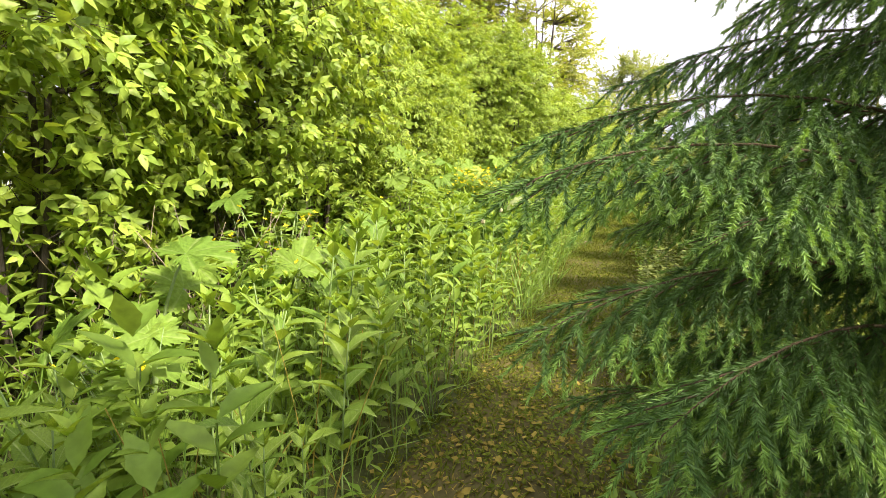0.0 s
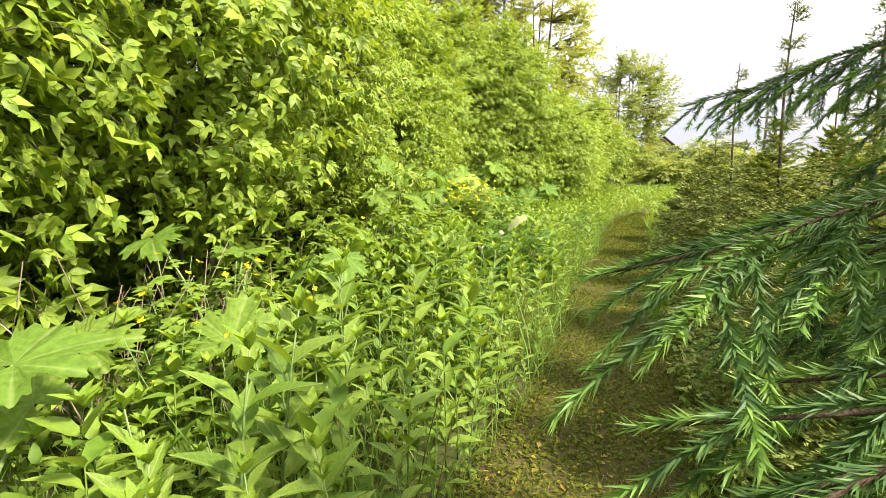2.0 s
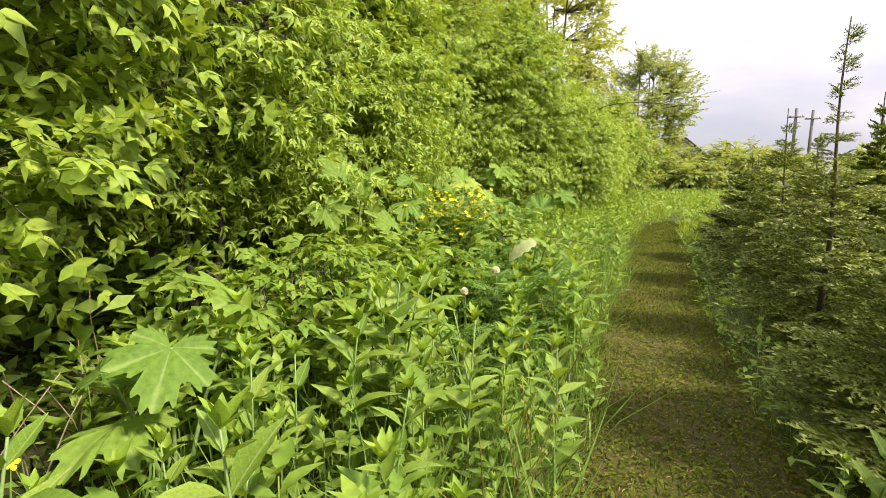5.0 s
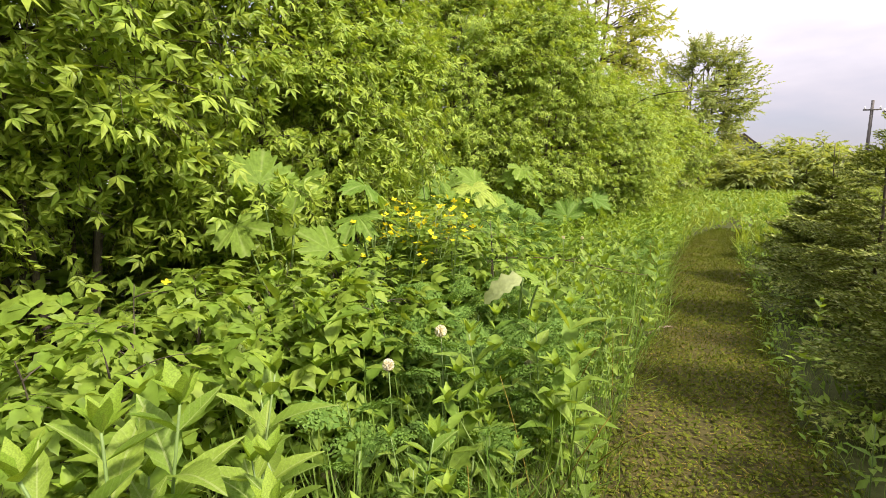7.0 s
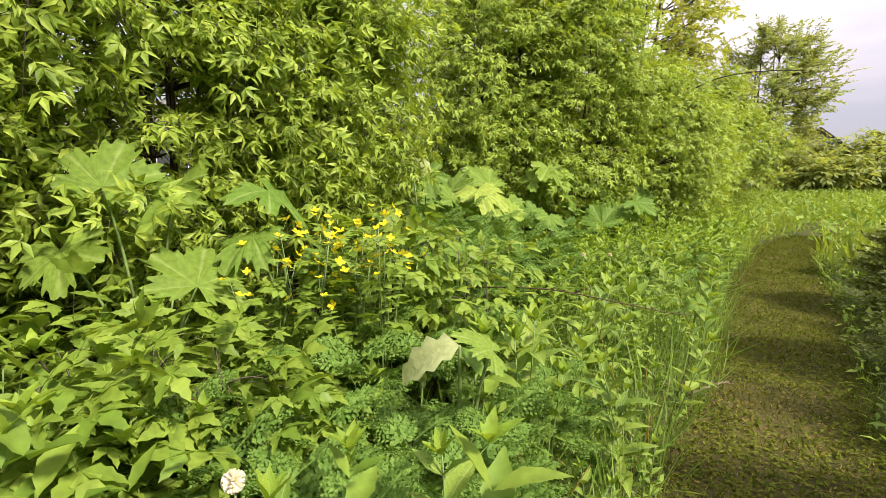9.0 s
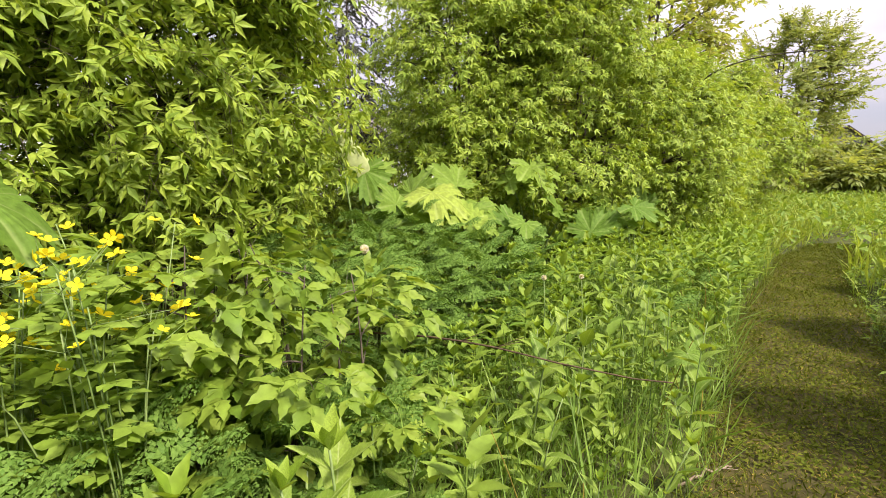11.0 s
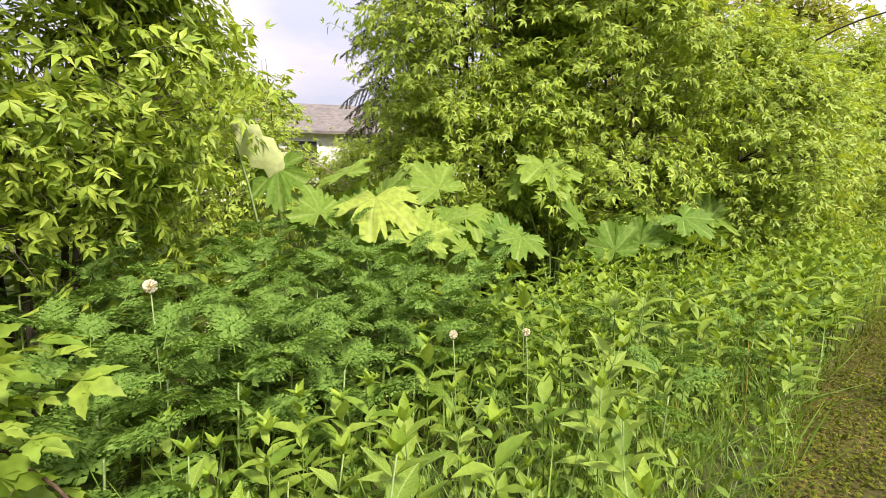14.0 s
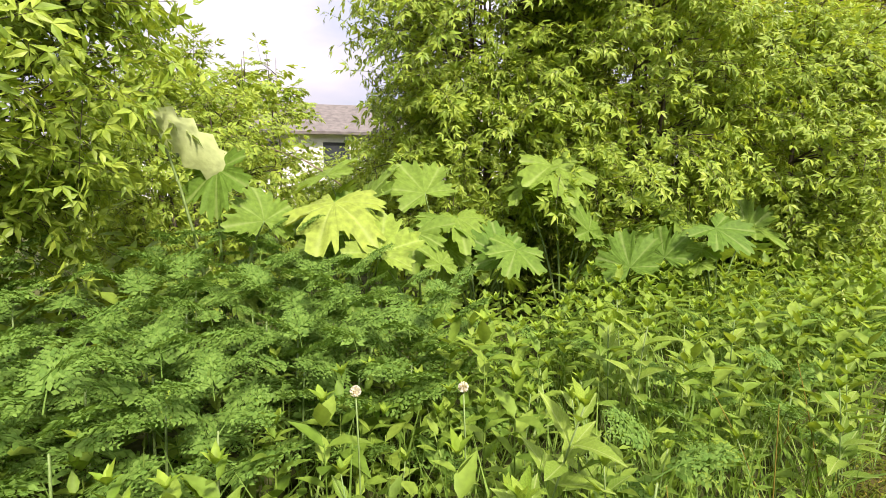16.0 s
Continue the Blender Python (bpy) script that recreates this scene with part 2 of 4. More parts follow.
def mesh_of(name, shape, mats, flat=False):
    v, f = shape[0], shape[1]
    me = bpy.data.meshes.new(name)
    v, f = np.asarray(v, np.float32), np.asarray(f, np.int32)
    me.vertices.add(len(v))
    me.vertices.foreach_set("co", v.ravel())
    me.loops.add(f.size)
    me.loops.foreach_set("vertex_index", f.ravel())
    me.polygons.add(len(f))
    me.polygons.foreach_set("loop_start", np.arange(0, f.size, 3, dtype=np.int32))
    for m in mats if isinstance(mats, (list, tuple)) else [mats]:
        me.materials.append(m)
    if len(shape) > 2:
        me.polygons.foreach_set("material_index", np.asarray(shape[2], np.int32))
    me.update(calc_edges=True)
    if flat:
        me.shade_flat()
    return me


def part(name, shape, material, parent, label="", flat=False):
    ob = new(name, mesh_of(name, shape, material, flat))
    ob.parent = parent
    return tagged(ob, label)


def thing(name, shape, material, label, category, group="", kind="", flat=False):
    return tagged(new(name, mesh_of(name, shape, material, flat)), label, category, group, kind)


def join(shapes):
    vs, fs, ms, n = [], [], [], 0
    for s in shapes:
        vs.append(np.asarray(s[0], float).reshape(-1, 3))
        fs.append(np.asarray(s[1], int).reshape(-1, 3) + n)
        ms.append(np.asarray(s[2], int) if len(s) > 2 else np.zeros(len(s[1]), int))
        n += len(vs[-1])
    return np.concatenate(vs), np.concatenate(fs), np.concatenate(ms)


def scatter(shape, where, ahead, above, size):
    """Copies of a small shape, its y along ahead and its z near above, joined."""
    v, f = np.asarray(shape[0], float), np.asarray(shape[1], int)
    where, y = np.asarray(where, float).reshape(-1, 3), unit(np.asarray(ahead, float).reshape(-1, 3))
    x = unit(np.cross(y, np.broadcast_to(above, y.shape)) + 1e-6)
    z = np.cross(x, y)
    size = np.broadcast_to(np.asarray(size, float), (len(where),))
    axes = np.stack([x, y, z], 1) * size[:, None, None]
    out = np.einsum("vk,nkc->nvc", v, axes) + where[:, None]
    faces = f[None] + (np.arange(len(where)) * len(v))[:, None, None]
    m = np.tile(np.asarray(shape[2], int), len(where)) if len(shape) > 2 else np.zeros(len(where) * len(f), int)
    return out.reshape(-1, 3), faces.reshape(-1, 3), m


def tube(points, radii, sides=5):
    p = np.asarray(points, float)
    r = np.broadcast_to(np.asarray(radii, float), (len(p),))
    d = unit(np.gradient(p, axis=0))
    ref = np.where(np.abs(d[:, 2:3]) > 0.9, (1.0, 0, 0), (0, 0, 1.0))
    x = unit(np.cross(d, ref))
    y = np.cross(d, x)
    a = np.arange(sides) * 2 * np.pi / sides
    v = p[:, None] + r[:, None, None] * (np.cos(a)[None, :, None] * x[:, None] + np.sin(a)[None, :, None] * y[:, None])
    f = []
    for i in range(len(p) - 1):
        for k in range(sides):
            q, w = i * sides + k, i * sides + (k + 1) % sides
            f += [(q, w, w + sides), (q, w + sides, q + sides)]
    last = (len(p) - 1) * sides
    for k in range(1, sides - 1):
        f += [(0, k + 1, k), (last, last + k, last + k + 1)]
    return v.reshape(-1, 3), np.array(f)


def box(x0, y0, z0, x1, y1, z1):
    v = [(x, y, z) for z in (z0, z1) for y in (y0, y1) for x in (x0, x1)]
    q = [(0, 2, 3, 1), (4, 5, 7, 6), (0, 1, 5, 4), (2, 6, 7, 3), (0, 4, 6, 2), (1, 3, 7, 5)]
    return np.array(v, float), np.array([t for a, b, c, d in q for t in ((a, b, c), (a, c, d))])


def curve(a, b, c, n=8):
    t = np.linspace(0, 1, n)[:, None]
    a, b, c = (np.asarray(p, float) for p in (a, b, c))
    return a * (1 - t) ** 2 + 2 * b * t * (1 - t) + c * t * t


def blade(rows, fold=0.12, droop=0.25, teeth=0.0):
    """A leaf of unit length along y: rows of (place along it, half width), folded on its midrib and bent down."""
    v, f = [(0, 0, 0)], []
    for n, (t, w) in enumerate(rows):
        z = -droop * t * t
        k = teeth if n % 2 else -teeth
        v += [(-w * (1 + k), t - 0.03 * k, z + fold * w), (0, t, z), (w * (1 + k), t - 0.03 * k, z + fold * w)]
    v.append((0, 1, -droop))
    f += [(0, 2, 1), (0, 3, 2)]
    for i in range(len(rows) - 1):
        a = 1 + 3 * i
        f += [(a, a + 1, a + 4), (a, a + 4, a + 3), (a + 1, a + 2, a + 5), (a + 1, a + 5, a + 4)]
    a, e = 1 + 3 * (len(rows) - 1), len(v) - 1
    f += [(a, a + 1, e), (a + 1, a + 2, e)]
    return np.array(v, float), np.array(f)


LEAFLET = blade([(0.24, 0.24), (0.6, 0.19)], 0.22, 0.18)
LEAFLET_LOW = blade([(0.38, 0.18)], 0.3, 0.22)
LEAFLET_FINE = blade([(0.16, 0.2), (0.42, 0.25), (0.74, 0.12)], 0.24, 0.22)
LEAFLET_LOBED = blade([(0.12, 0.13), (0.27, 0.27), (0.38, 0.2), (0.52, 0.25), (0.66, 0.13), (0.79, 0.13), (0.9, 0.045)], 0.24, 0.25)
SIMPLE = blade([(0.45, 0.2)], 0.3, 0.15)


def compound(leaflet, pairs):
    """A pinnate leaf of unit length: a stalk, pairs of leaflets and one at the end."""
    s = [([(-0.006, 0, 0), (0.006, 0, 0), (0, 0.55, 0)], [(0, 1, 2)])]
    s.append(scatter(leaflet, [(0, 0.52, 0)], [(0, 1, -0.15)], UP, 0.5))
    for k in range(pairs):
        y = 0.5 - 0.2 * k
        for side in (-1, 1):
            s.append(scatter(leaflet, [(0, y, 0)], [(side * 0.8, 0.6, -0.1)], (side * 0.2, 0, 1), 0.46 - 0.05 * k))
    return join(s)


LEAF3, LEAF5 = compound(LEAFLET, 1), compound(LEAFLET, 2)
LEAF3_LOW, LEAF5_LOW = compound(LEAFLET_LOW, 1), compound(LEAFLET_LOW, 2)
LEAF3_FINE, LEAF3_LOBED = compound(LEAFLET_FINE, 1), compound(LEAFLET_LOBED, 1)


def wander(n):
    return rng.normal(size=(n, 3))

# ---- ground and path ----


def ground_z(x, y):
    """Level by the path, gently uneven away from it."""
    away = np.clip((np.abs(x - 0.35) - 1.0) / 2.0, 0, 1)
    return away * 0.05 * (np.sin(x * 1.7 + y * 0.6) + np.sin(y * 1.1 - x * 0.5) - 0.6)


def grid(xs, ys, height):
    x, y = np.meshgrid(xs, ys)
    v = np.stack([x, y, height(x, y)], -1).reshape(-1, 3)
    n, f = len(xs), []
    for j in range(len(ys) - 1):
        a = j * n + np.arange(n - 1)
        f.append(np.stack([a, a + 1, a + n + 1], 1))
        f.append(np.stack([a, a + n + 1, a + n], 1))
    return v, np.concatenate(f)


xs = np.concatenate([(-900, -300, -100, -50), np.arange(-30, 30.1, 0.75), (50, 100, 300, 900)])
ys = np.concatenate([(-900, -300, -100, -40), np.arange(-15, 60.1, 0.75), (80, 120, 300, 900)])
thing("ground", grid(xs, ys, ground_z), M_SOIL, "dark garden soil under weeds and grass", "ground", kind="structure")


def path_edges(y):
    left = -0.08 + 0.05 * np.sin(y * 1.3) + 0.03 * np.sin(y * 3.7 + 1)
    right = 0.92 + 0.06 * np.sin(y * 0.9 + 2) + 0.03 * np.sin(y * 4.1)
    bend = np.clip(y - 14, 0, None) ** 2 * 0.02
    return left + bend, right + bend


py = np.arange(-4, 18.26, 0.25)
pl, pr = path_edges(py)
pv = np.concatenate([np.stack([pl + (pr - pl) * s, py, 0.006 + 0 * py], 1) for s in np.linspace(0, 1, 9)])
pf, n_py = [], len(py)
for s in range(8):
    a = s * n_py + np.arange(n_py - 1)
    pf += [np.stack([a, a + n_py, a + n_py + 1], 1), np.stack([a, a + n_py + 1, a + 1], 1)]
thing("path", (pv, np.concatenate(pf)), M_PATH, "trodden earth footpath with mown weeds and clippings", "path", kind="structure")

# low growth and clippings on the path
TUFT = blade([(0.5, 0.07)], 0.2, 0.3)
CLOVER = blade([(0.5, 0.32)], 0.2, 0.1)


def on_path(n, spread=1.0):
    y = rng.uniform(-1, 20.5, n)
    l, r = path_edges(y)
    x = l + (r - l) * np.clip(rng.beta(1.0, 1.0, n) * spread - (spread - 1) / 2, -0.15, 1.15)
    return np.stack([x, y, 0.008 + 0 * y], 1)


def thinned(p, scale, level):
    keep = [noise.noise(Vector((a * scale, b * scale, 3.1))) + rng.normal() * 0.12 > level for a, b, _ in p]
    return p[np.array(keep)]


p = thinned(on_path(56000, 1.2), 1.6, -0.35)
d = wander(len(p)) * (1, 1, 0.4) + (0, 0, 0.9)
lawn = scatter(TUFT, p, d, wander(len(p)), rng.uniform(0.02, 0.065, len(p)))
p = thinned(on_path(52000, 1.15), 1.3, -0.3)
d = wander(len(p)) * (1, 1, 0.25) + (0, 0, 0.15)
lawn2 = scatter(CLOVER, p + (0, 0, 0.012), d, UP + wander(len(p)) * 0.3, rng.uniform(0.014, 0.034, len(p)))
thing("path_grass", join([lawn, lawn2]), M_LAWN, "short mown grass and clover on the path", "grass", kind="stuff")
p = on_path(17000, 1.1)
d = wander(len(p)) * (1, 1, 0.12)
thing("dry_clippings", scatter(TUFT, p + (0, 0, 0.012), d, UP + wander(len(p)) * 0.4, rng.uniform(0.015, 0.05, len(p))), M_DRY,
      "dry straw-coloured clippings scattered over the path", "clippings", kind="stuff")

# ---- shrubs and broad-leaved trees ----


def shrub(name, label, category, x, y, height, spread, stems=6, branches=9, twigs=5, leaf=(LEAF3, LEAF5), size=0.19, material=None, low=0.2,
          trunk=0.03, pairs=4, twig=0.45, lean=(0, 0), group="", upright=0.35, droop=0.35, rough=False):
    """Stems from one base, branches, twigs and leaves in pairs along the twigs."""
    wood, where, ahead, above = [], [], [], []
    for s in range(stems):
        az = 2 * np.pi * (s + rng.uniform(0, 0.7)) / stems
        out = np.array((np.cos(az), np.sin(az), 0))
        base = np.array((x, y, -0.03)) + out * rng.uniform(0.03, 0.16)
        top = np.array((x + lean[0], y + lean[1], 0)) + out * spread * rng.uniform(0.15, 0.6) + UP * height * rng.uniform(0.78, 1.0)
        mid = base * 0.45 + top * 0.55 + out * spread * 0.25 + wander(1)[0] * 0.1 - UP * height * 0.05
        line = curve(base, mid, top, 10)
        wood.append(tube(line, np.linspace(trunk, trunk * 0.18, 10), 6))
        for b in range(branches):
            t = low + (0.98 - low) * (b + rng.uniform(0, 0.9)) / branches
            k = t * 9
            start = line[int(k)] + (line[min(int(k) + 1, 9)] - line[int(k)]) * (k % 1)
            turn = rng.uniform(0, 2 * np.pi)
            side = unit(out * 0.55 + np.array((np.cos(turn), np.sin(turn), 0)))
            reach = spread * rng.uniform(0.45, 0.95) * (1.1 - 0.6 * t)
            end = start + side * reach + UP * reach * rng.uniform(upright - 0.3, upright + 0.3)
            bend = (start + end) / 2 + UP * reach * 0.22
            arm = curve(start, bend, end, 6)
            wood.append(tube(arm, np.linspace(trunk * 0.35, trunk * 0.09, 6), 4))
            for q in range(twigs):
                u = (q + rng.uniform(0.2, 1)) / twigs
                k = u * 4.99
                root = arm[int(k)] + (arm[int(k) + 1] - arm[int(k)]) * (k % 1)
                way = unit(side + wander(1)[0] * 0.75 + UP * 0.15)
                tip = root + way * twig * rng.uniform(0.6, 1.1) - UP * twig * droop * 0.4
                sprig = curve(root, (root + tip) / 2 + UP * 0.06 * twig, tip, 4)
                wood.append(tube(sprig, np.linspace(trunk * 0.1, trunk * 0.05, 4), 3))
                cross = unit(np.cross(way, UP))
                for j in range(pairs):
                    w = (j + 0.6) / pairs
                    spot = root + (tip - root) * w + UP * 0.24 * twig * w * (1 - w)
                    for sgn in (-1, 1):
                        where.append(spot)
                        ahead.append(cross * sgn + way * rng.uniform(0.3, 0.9) - UP * rng.uniform(0, 2 * droop) + wander(1)[0] * 0.2)
                        above.append(UP + wander(1)[0] * (0.5 if rough else 0.35))
                where.append(tip)
                ahead.append(way - UP * droop)
                above.append(UP + wander(1)[0] * 0.3)
    where, ahead, above = np.array(where), np.array(ahead), np.array(above)
    pick = rng.random(len(where)) < 0.5
    sizes = size * rng.uniform(0.5 if rough else 0.7, 1.2, len(where))
    crown = join([scatter(leaf[0], where[pick], ahead[pick], above[pick], sizes[pick]),
                  scatter(leaf[1], where[~pick], ahead[~pick], above[~pick], sizes[~pick])])
    root = tagged(new(name), label, category, group)
    root.location = (x, y, 0)
    for nm, sh, mt in (("trunk", join(wood), M_BARK), ("crown", crown, material or M_ELDER)):
        sh[0][:] -= (x, y, 0)
        part(nm, sh, mt, root, flat=nm == "crown" and not rough)
    return root


def thick_shrub(name, label, category, x, y, height, spread, clusters=110, twigs=5, leaf=(LEAF3, LEAF5), size=0.19, material=None, low=0.2, trunk=0.03, pairs=4,
                twig=0.45, group="", droop=0.35, stems=6, smooth=False, front=(0.85, -0.5, 0.0), seed=1):
    """A dense shrub: stems, and branches that carry their leafy twigs out to a lumpy rounded crown."""
    gen = np.random.default_rng(seed)
    base = np.array((x, y, 0.0))
    lines = []
    for s in range(stems):
        az = 2 * np.pi * (s + gen.uniform(0, 0.7)) / stems
        out = np.array((np.cos(az), np.sin(az), 0))
        foot, top = base + out * 0.1 - UP * 0.03, base + out * spread * gen.uniform(0.1, 0.45) + UP * height * gen.uniform(0.75, 0.92)
        lines.append(curve(foot, foot * 0.5 + top * 0.5 + out * spread * 0.2 + gen.normal(size=3) * 0.08, top, 10))
    wood = [tube(ln, np.linspace(trunk, trunk * 0.16, 10), 5) for ln in lines]
    nodes = np.concatenate([ln[1:] for ln in lines])
    way = unit(gen.normal(size=(clusters * 3, 3)))
    way = way[(way @ np.array(front) > -0.2) | (gen.random(len(way)) < 0.2)][:clusters]
    lump = np.array([noise.noise(Vector(w * 1.9) + Vector((x, y, seed))) for w in way])
    mid, rz = height * (0.5 + low * 0.5), height * (1 - low) * 0.5
    deep = (0.72 + 0.28 * gen.random(len(way)) ** 0.6) * (1 + 0.42 * lump)
    spot = base + UP * mid + way * deep[:, None] * np.stack([spread * (1 - 0.3 * np.clip(way[:, 2], 0, 1)) + 0 * deep] * 2 + [rz + 0 * deep], 1)
    spot[:, 2] = np.clip(spot[:, 2], 0.12, None)
    where, ahead, above = [], [], []
    for c, n in zip(spot, way):
        d = np.linalg.norm((nodes - c) * (1, 1, 1.6) + UP * 0.35, axis=1)
        root = nodes[int(np.argmin(d))]
        arm = curve(root, (root + c) / 2 + UP * 0.12 * np.linalg.norm(c - root), c, 5)
        wood.append(tube(arm, np.linspace(trunk * 0.28, trunk * 0.08, 5), 4))
        for q in range(twigs):
            start = arm[2 + q % 3] + gen.normal(size=3) * 0.03
            ray = unit(n * 0.65 + gen.normal(size=3) * 0.62 + UP * 0.22)
            tip = start + ray * twig * gen.uniform(0.6, 1.15) - UP * twig * droop * 0.5
            wood.append(tube([start, (start + tip) / 2 + UP * 0.05 * twig, tip], np.linspace(trunk * 0.09, trunk * 0.04, 3), 3))
            cross = unit(np.cross(ray, UP) + 1e-6)
            w = (np.repeat(np.arange(pairs), 2) + 0.6) / pairs
            sgn = np.tile((-1.0, 1.0), pairs)[:, None]
            k = 2 * pairs
            where += [start + (tip - start) * w[:, None] + UP * (0.2 * twig * w * (1 - w))[:, None], tip[None]]
            ahead += [cross * sgn + ray * gen.uniform(0.3, 0.9, (k, 1)) - UP * gen.uniform(0, 2 * droop, (k, 1)) + gen.normal(size=(k, 3)) * 0.25, (ray - UP * droop)[None]]
            above.append(UP * 0.6 + n * 0.8 + gen.normal(size=(k + 1, 3)) * 0.45)
    where, ahead, above = np.concatenate(where), np.concatenate(ahead), np.concatenate(above)
    keep = where[:, 2] > 0.06
    where, ahead, above = where[keep], ahead[keep], above[keep]
    pick = gen.random(len(where)) < 0.6
    sizes = size * gen.uniform(0.55, 1.2, len(where))
    crown = join([scatter(leaf[0], where[pick], ahead[pick], above[pick], sizes[pick]), scatter(leaf[1], where[~pick], ahead[~pick], above[~pick], sizes[~pick])])
    root = tagged(new(name), label, category, group)
    root.location = (x, y, 0)
    for nm, sh, mt in (("trunk", join(wood), M_BARK), ("crown", crown, material or M_ELDER)):
        sh[0][:] -= (x, y, 0)
        part(nm, sh, mt, root, flat=nm == "crown" and not smooth)
    return root


ELDER = "yellow-green box elder shrub with drooping compound leaves"
for k, (x, y, h, r, fine, low) in enumerate(((-2.45, 1.0, 4.2, 1.15, True, 0.1), (-2.7, 2.8, 4.6, 1.2, True, 0.18), (-2.75, 4.8, 4.4, 1.25, True, 0.26), (-3.35, 6.8, 4.6, 1.3, False, 0.29),
                                             (-3.55, 8.4, 4.5, 1.25, False, 0.1), (-3.2, 9.6, 3.8, 1.0, False, 0.33))):
    thick_shrub("box_elder_shrub", ELDER, "shrub", x, y, h, r, 165 if fine else 220, 6, (LEAF3_FINE, LEAF3) if fine else (LEAF3_LOW, LEAF5_LOW), 0.19 if fine else 0.175, low=low, group="box elder hedge",
                droop=0.25, smooth=fine, front=(0.85, -0.5, 0.0) if k < 5 else (0.8, 0.2, 0.0), seed=20 + k)
for k, (x, y, h, r) in enumerate(((-4.9, 2.2, 5.6, 1.6), (-5.1, 5.2, 5.8, 1.6), (-5.4, 8.0, 4.8, 1.5))):
    thick_shrub("box_elder_tree", "tall box elder tree behind the hedge", "tree", x, y, h, r, 130, 5, (LEAF3_LOW, LEAF5_LOW), 0.3, low=0.08, group="box elder hedge", trunk=0.05, seed=40 + k)
for k, (x, y) in enumerate(((-6.9, 0.4), (-7.0, 3.6), (-7.2, 6.8))):
    thick_shrub("box_elder_tree", "tall box elder tree behind the hedge", "tree", x, y, 5.0, 1.8, 90, 4, (LEAF3_LOW, LEAF3_LOW), 0.42, low=0.06, group="box elder hedge", trunk=0.05, pairs=3, seed=50 + k)
# the broad bush beyond the gap and the row that follows it
for k, (x, y, h, r, n) in enumerate(((-4.0, 14.45, 5.4, 1.45, 250), (-3.0, 15.6, 5.2, 1.5, 210), (-5.3, 16.2, 5.8, 1.5, 120), (-1.95, 17.3, 3.5, 1.35, 160), (-2.0, 19.8, 3.8, 1.6, 140), (-1.5, 22.8, 3.9, 1.7, 130),
                                    (-4.4, 19.8, 5.8, 1.8, 120))):
    bush = thick_shrub("box_elder_tree", "bushy box elder with long drooping sprays", "tree", x, y, h, r, n, 6, (LEAF3_LOW, LEAF5_LOW), 0.2, low=0.06, pairs=5, twig=0.55,
                       group="box elders along the path", trunk=0.04, droop=0.5, seed=60 + k)
    if y == 19.8 and x == -2.0:
        limb = curve((0.1, -0.1, 2.6), (0.6, -2.2, 3.5), (2.5, -4.5, 2.88), 12)
        part("limb", join([tube(limb, np.linspace(0.02, 0.006, 12), 5)]), M_BARK, bush)
        part("foliage", scatter(LEAF3, limb[3:], wander(9) - (0, 0, 0.6), UP + wander(9) * 0.3, 0.24), M_ELDER, bush, flat=True)
shrub("box_elder_sapling", "slender young box elder standing in the gap", "tree", -6.6, 12.7, 3.4, 0.5, 2, 8, 3, size=0.2, trunk=0.02, group="saplings")
shrub("box_elder_sapling", "slender young box elder standing in the gap", "tree", -8.6, 13.4, 4.0, 1.1, 5, 9, 5, size=0.2, trunk=0.03, group="saplings")
for k, (x, y) in enumerate(((-7.6, 15.4), (-9.6, 15.8), (-5.9, 11.6), (-7.6, 12.0))):
    thick_shrub("green_bush", "low olive-green bush in the gap", "shrub", x, y, 1.9 if y > 14 else 2.7, 1.1, 120, 5, (LEAF3_LOW, LEAF5_LOW), 0.18, low=0.1, pairs=3, group="bushes in the gap", seed=80 + k)
# far trees
thick_shrub("willow_tree", "tall willow with loose feathery olive crown", "tree", -4.6, 25.6, 11.5, 3.3, 190, 6, (SIMPLE, SIMPLE), 0.23, M_WILLOW, 0.2, 0.1, 9, 1.0, stems=7, droop=0.2, seed=91)
thick_shrub("willow_tree", "tall willow with loose feathery olive crown", "tree", -8.0, 24.0, 10.5, 3.0, 150, 6, (SIMPLE, SIMPLE), 0.26, M_WILLOW, 0.2, 0.1, 8, 1.0, stems=6, droop=0.2, seed=92)
thick_shrub("far_tree", "open-crowned tree with many stems before the grey house", "tree", -0.3, 40.5, 9.2, 3.3, 170, 6, (SIMPLE, SIMPLE), 0.25, M_FAR, 0.12, 0.1, 9, 1.1, stems=8, droop=0.2, seed=93)
for x, y, h, r in ((-4.6, 33, 6.4, 2.6), (-2.2, 30, 5.2, 2.2), (-8, 36, 7.0, 3.0), (6.3, 46.5, 3.6, 2.2), (0.9, 45.5, 2.6, 1.8), (3.9, 41.0, 1.7, 1.6), (8.6, 44.0, 2.8, 2.0), (2.2, 37.0, 2.0, 1.6), (5.4, 38.5, 2.2, 1.8), (2.3, 47.6, 3.5, 2.0), (4.8, 48.2, 3.0, 1.6)):
    shrub("far_bush", "distant light green bushy tree", "tree", x, y, h, r, 6, 8, 5, (SIMPLE, SIMPLE), 0.4, M_FAR, 0.04, 0.07, 6, 1.0, group="distant bushes")

# ---- spruces ----
NEEDLE = (np.array(((-0.06, 0, 0), (0.06, 0, 0), (0, 1, 0.0))), np.array(((0, 1, 2),)))


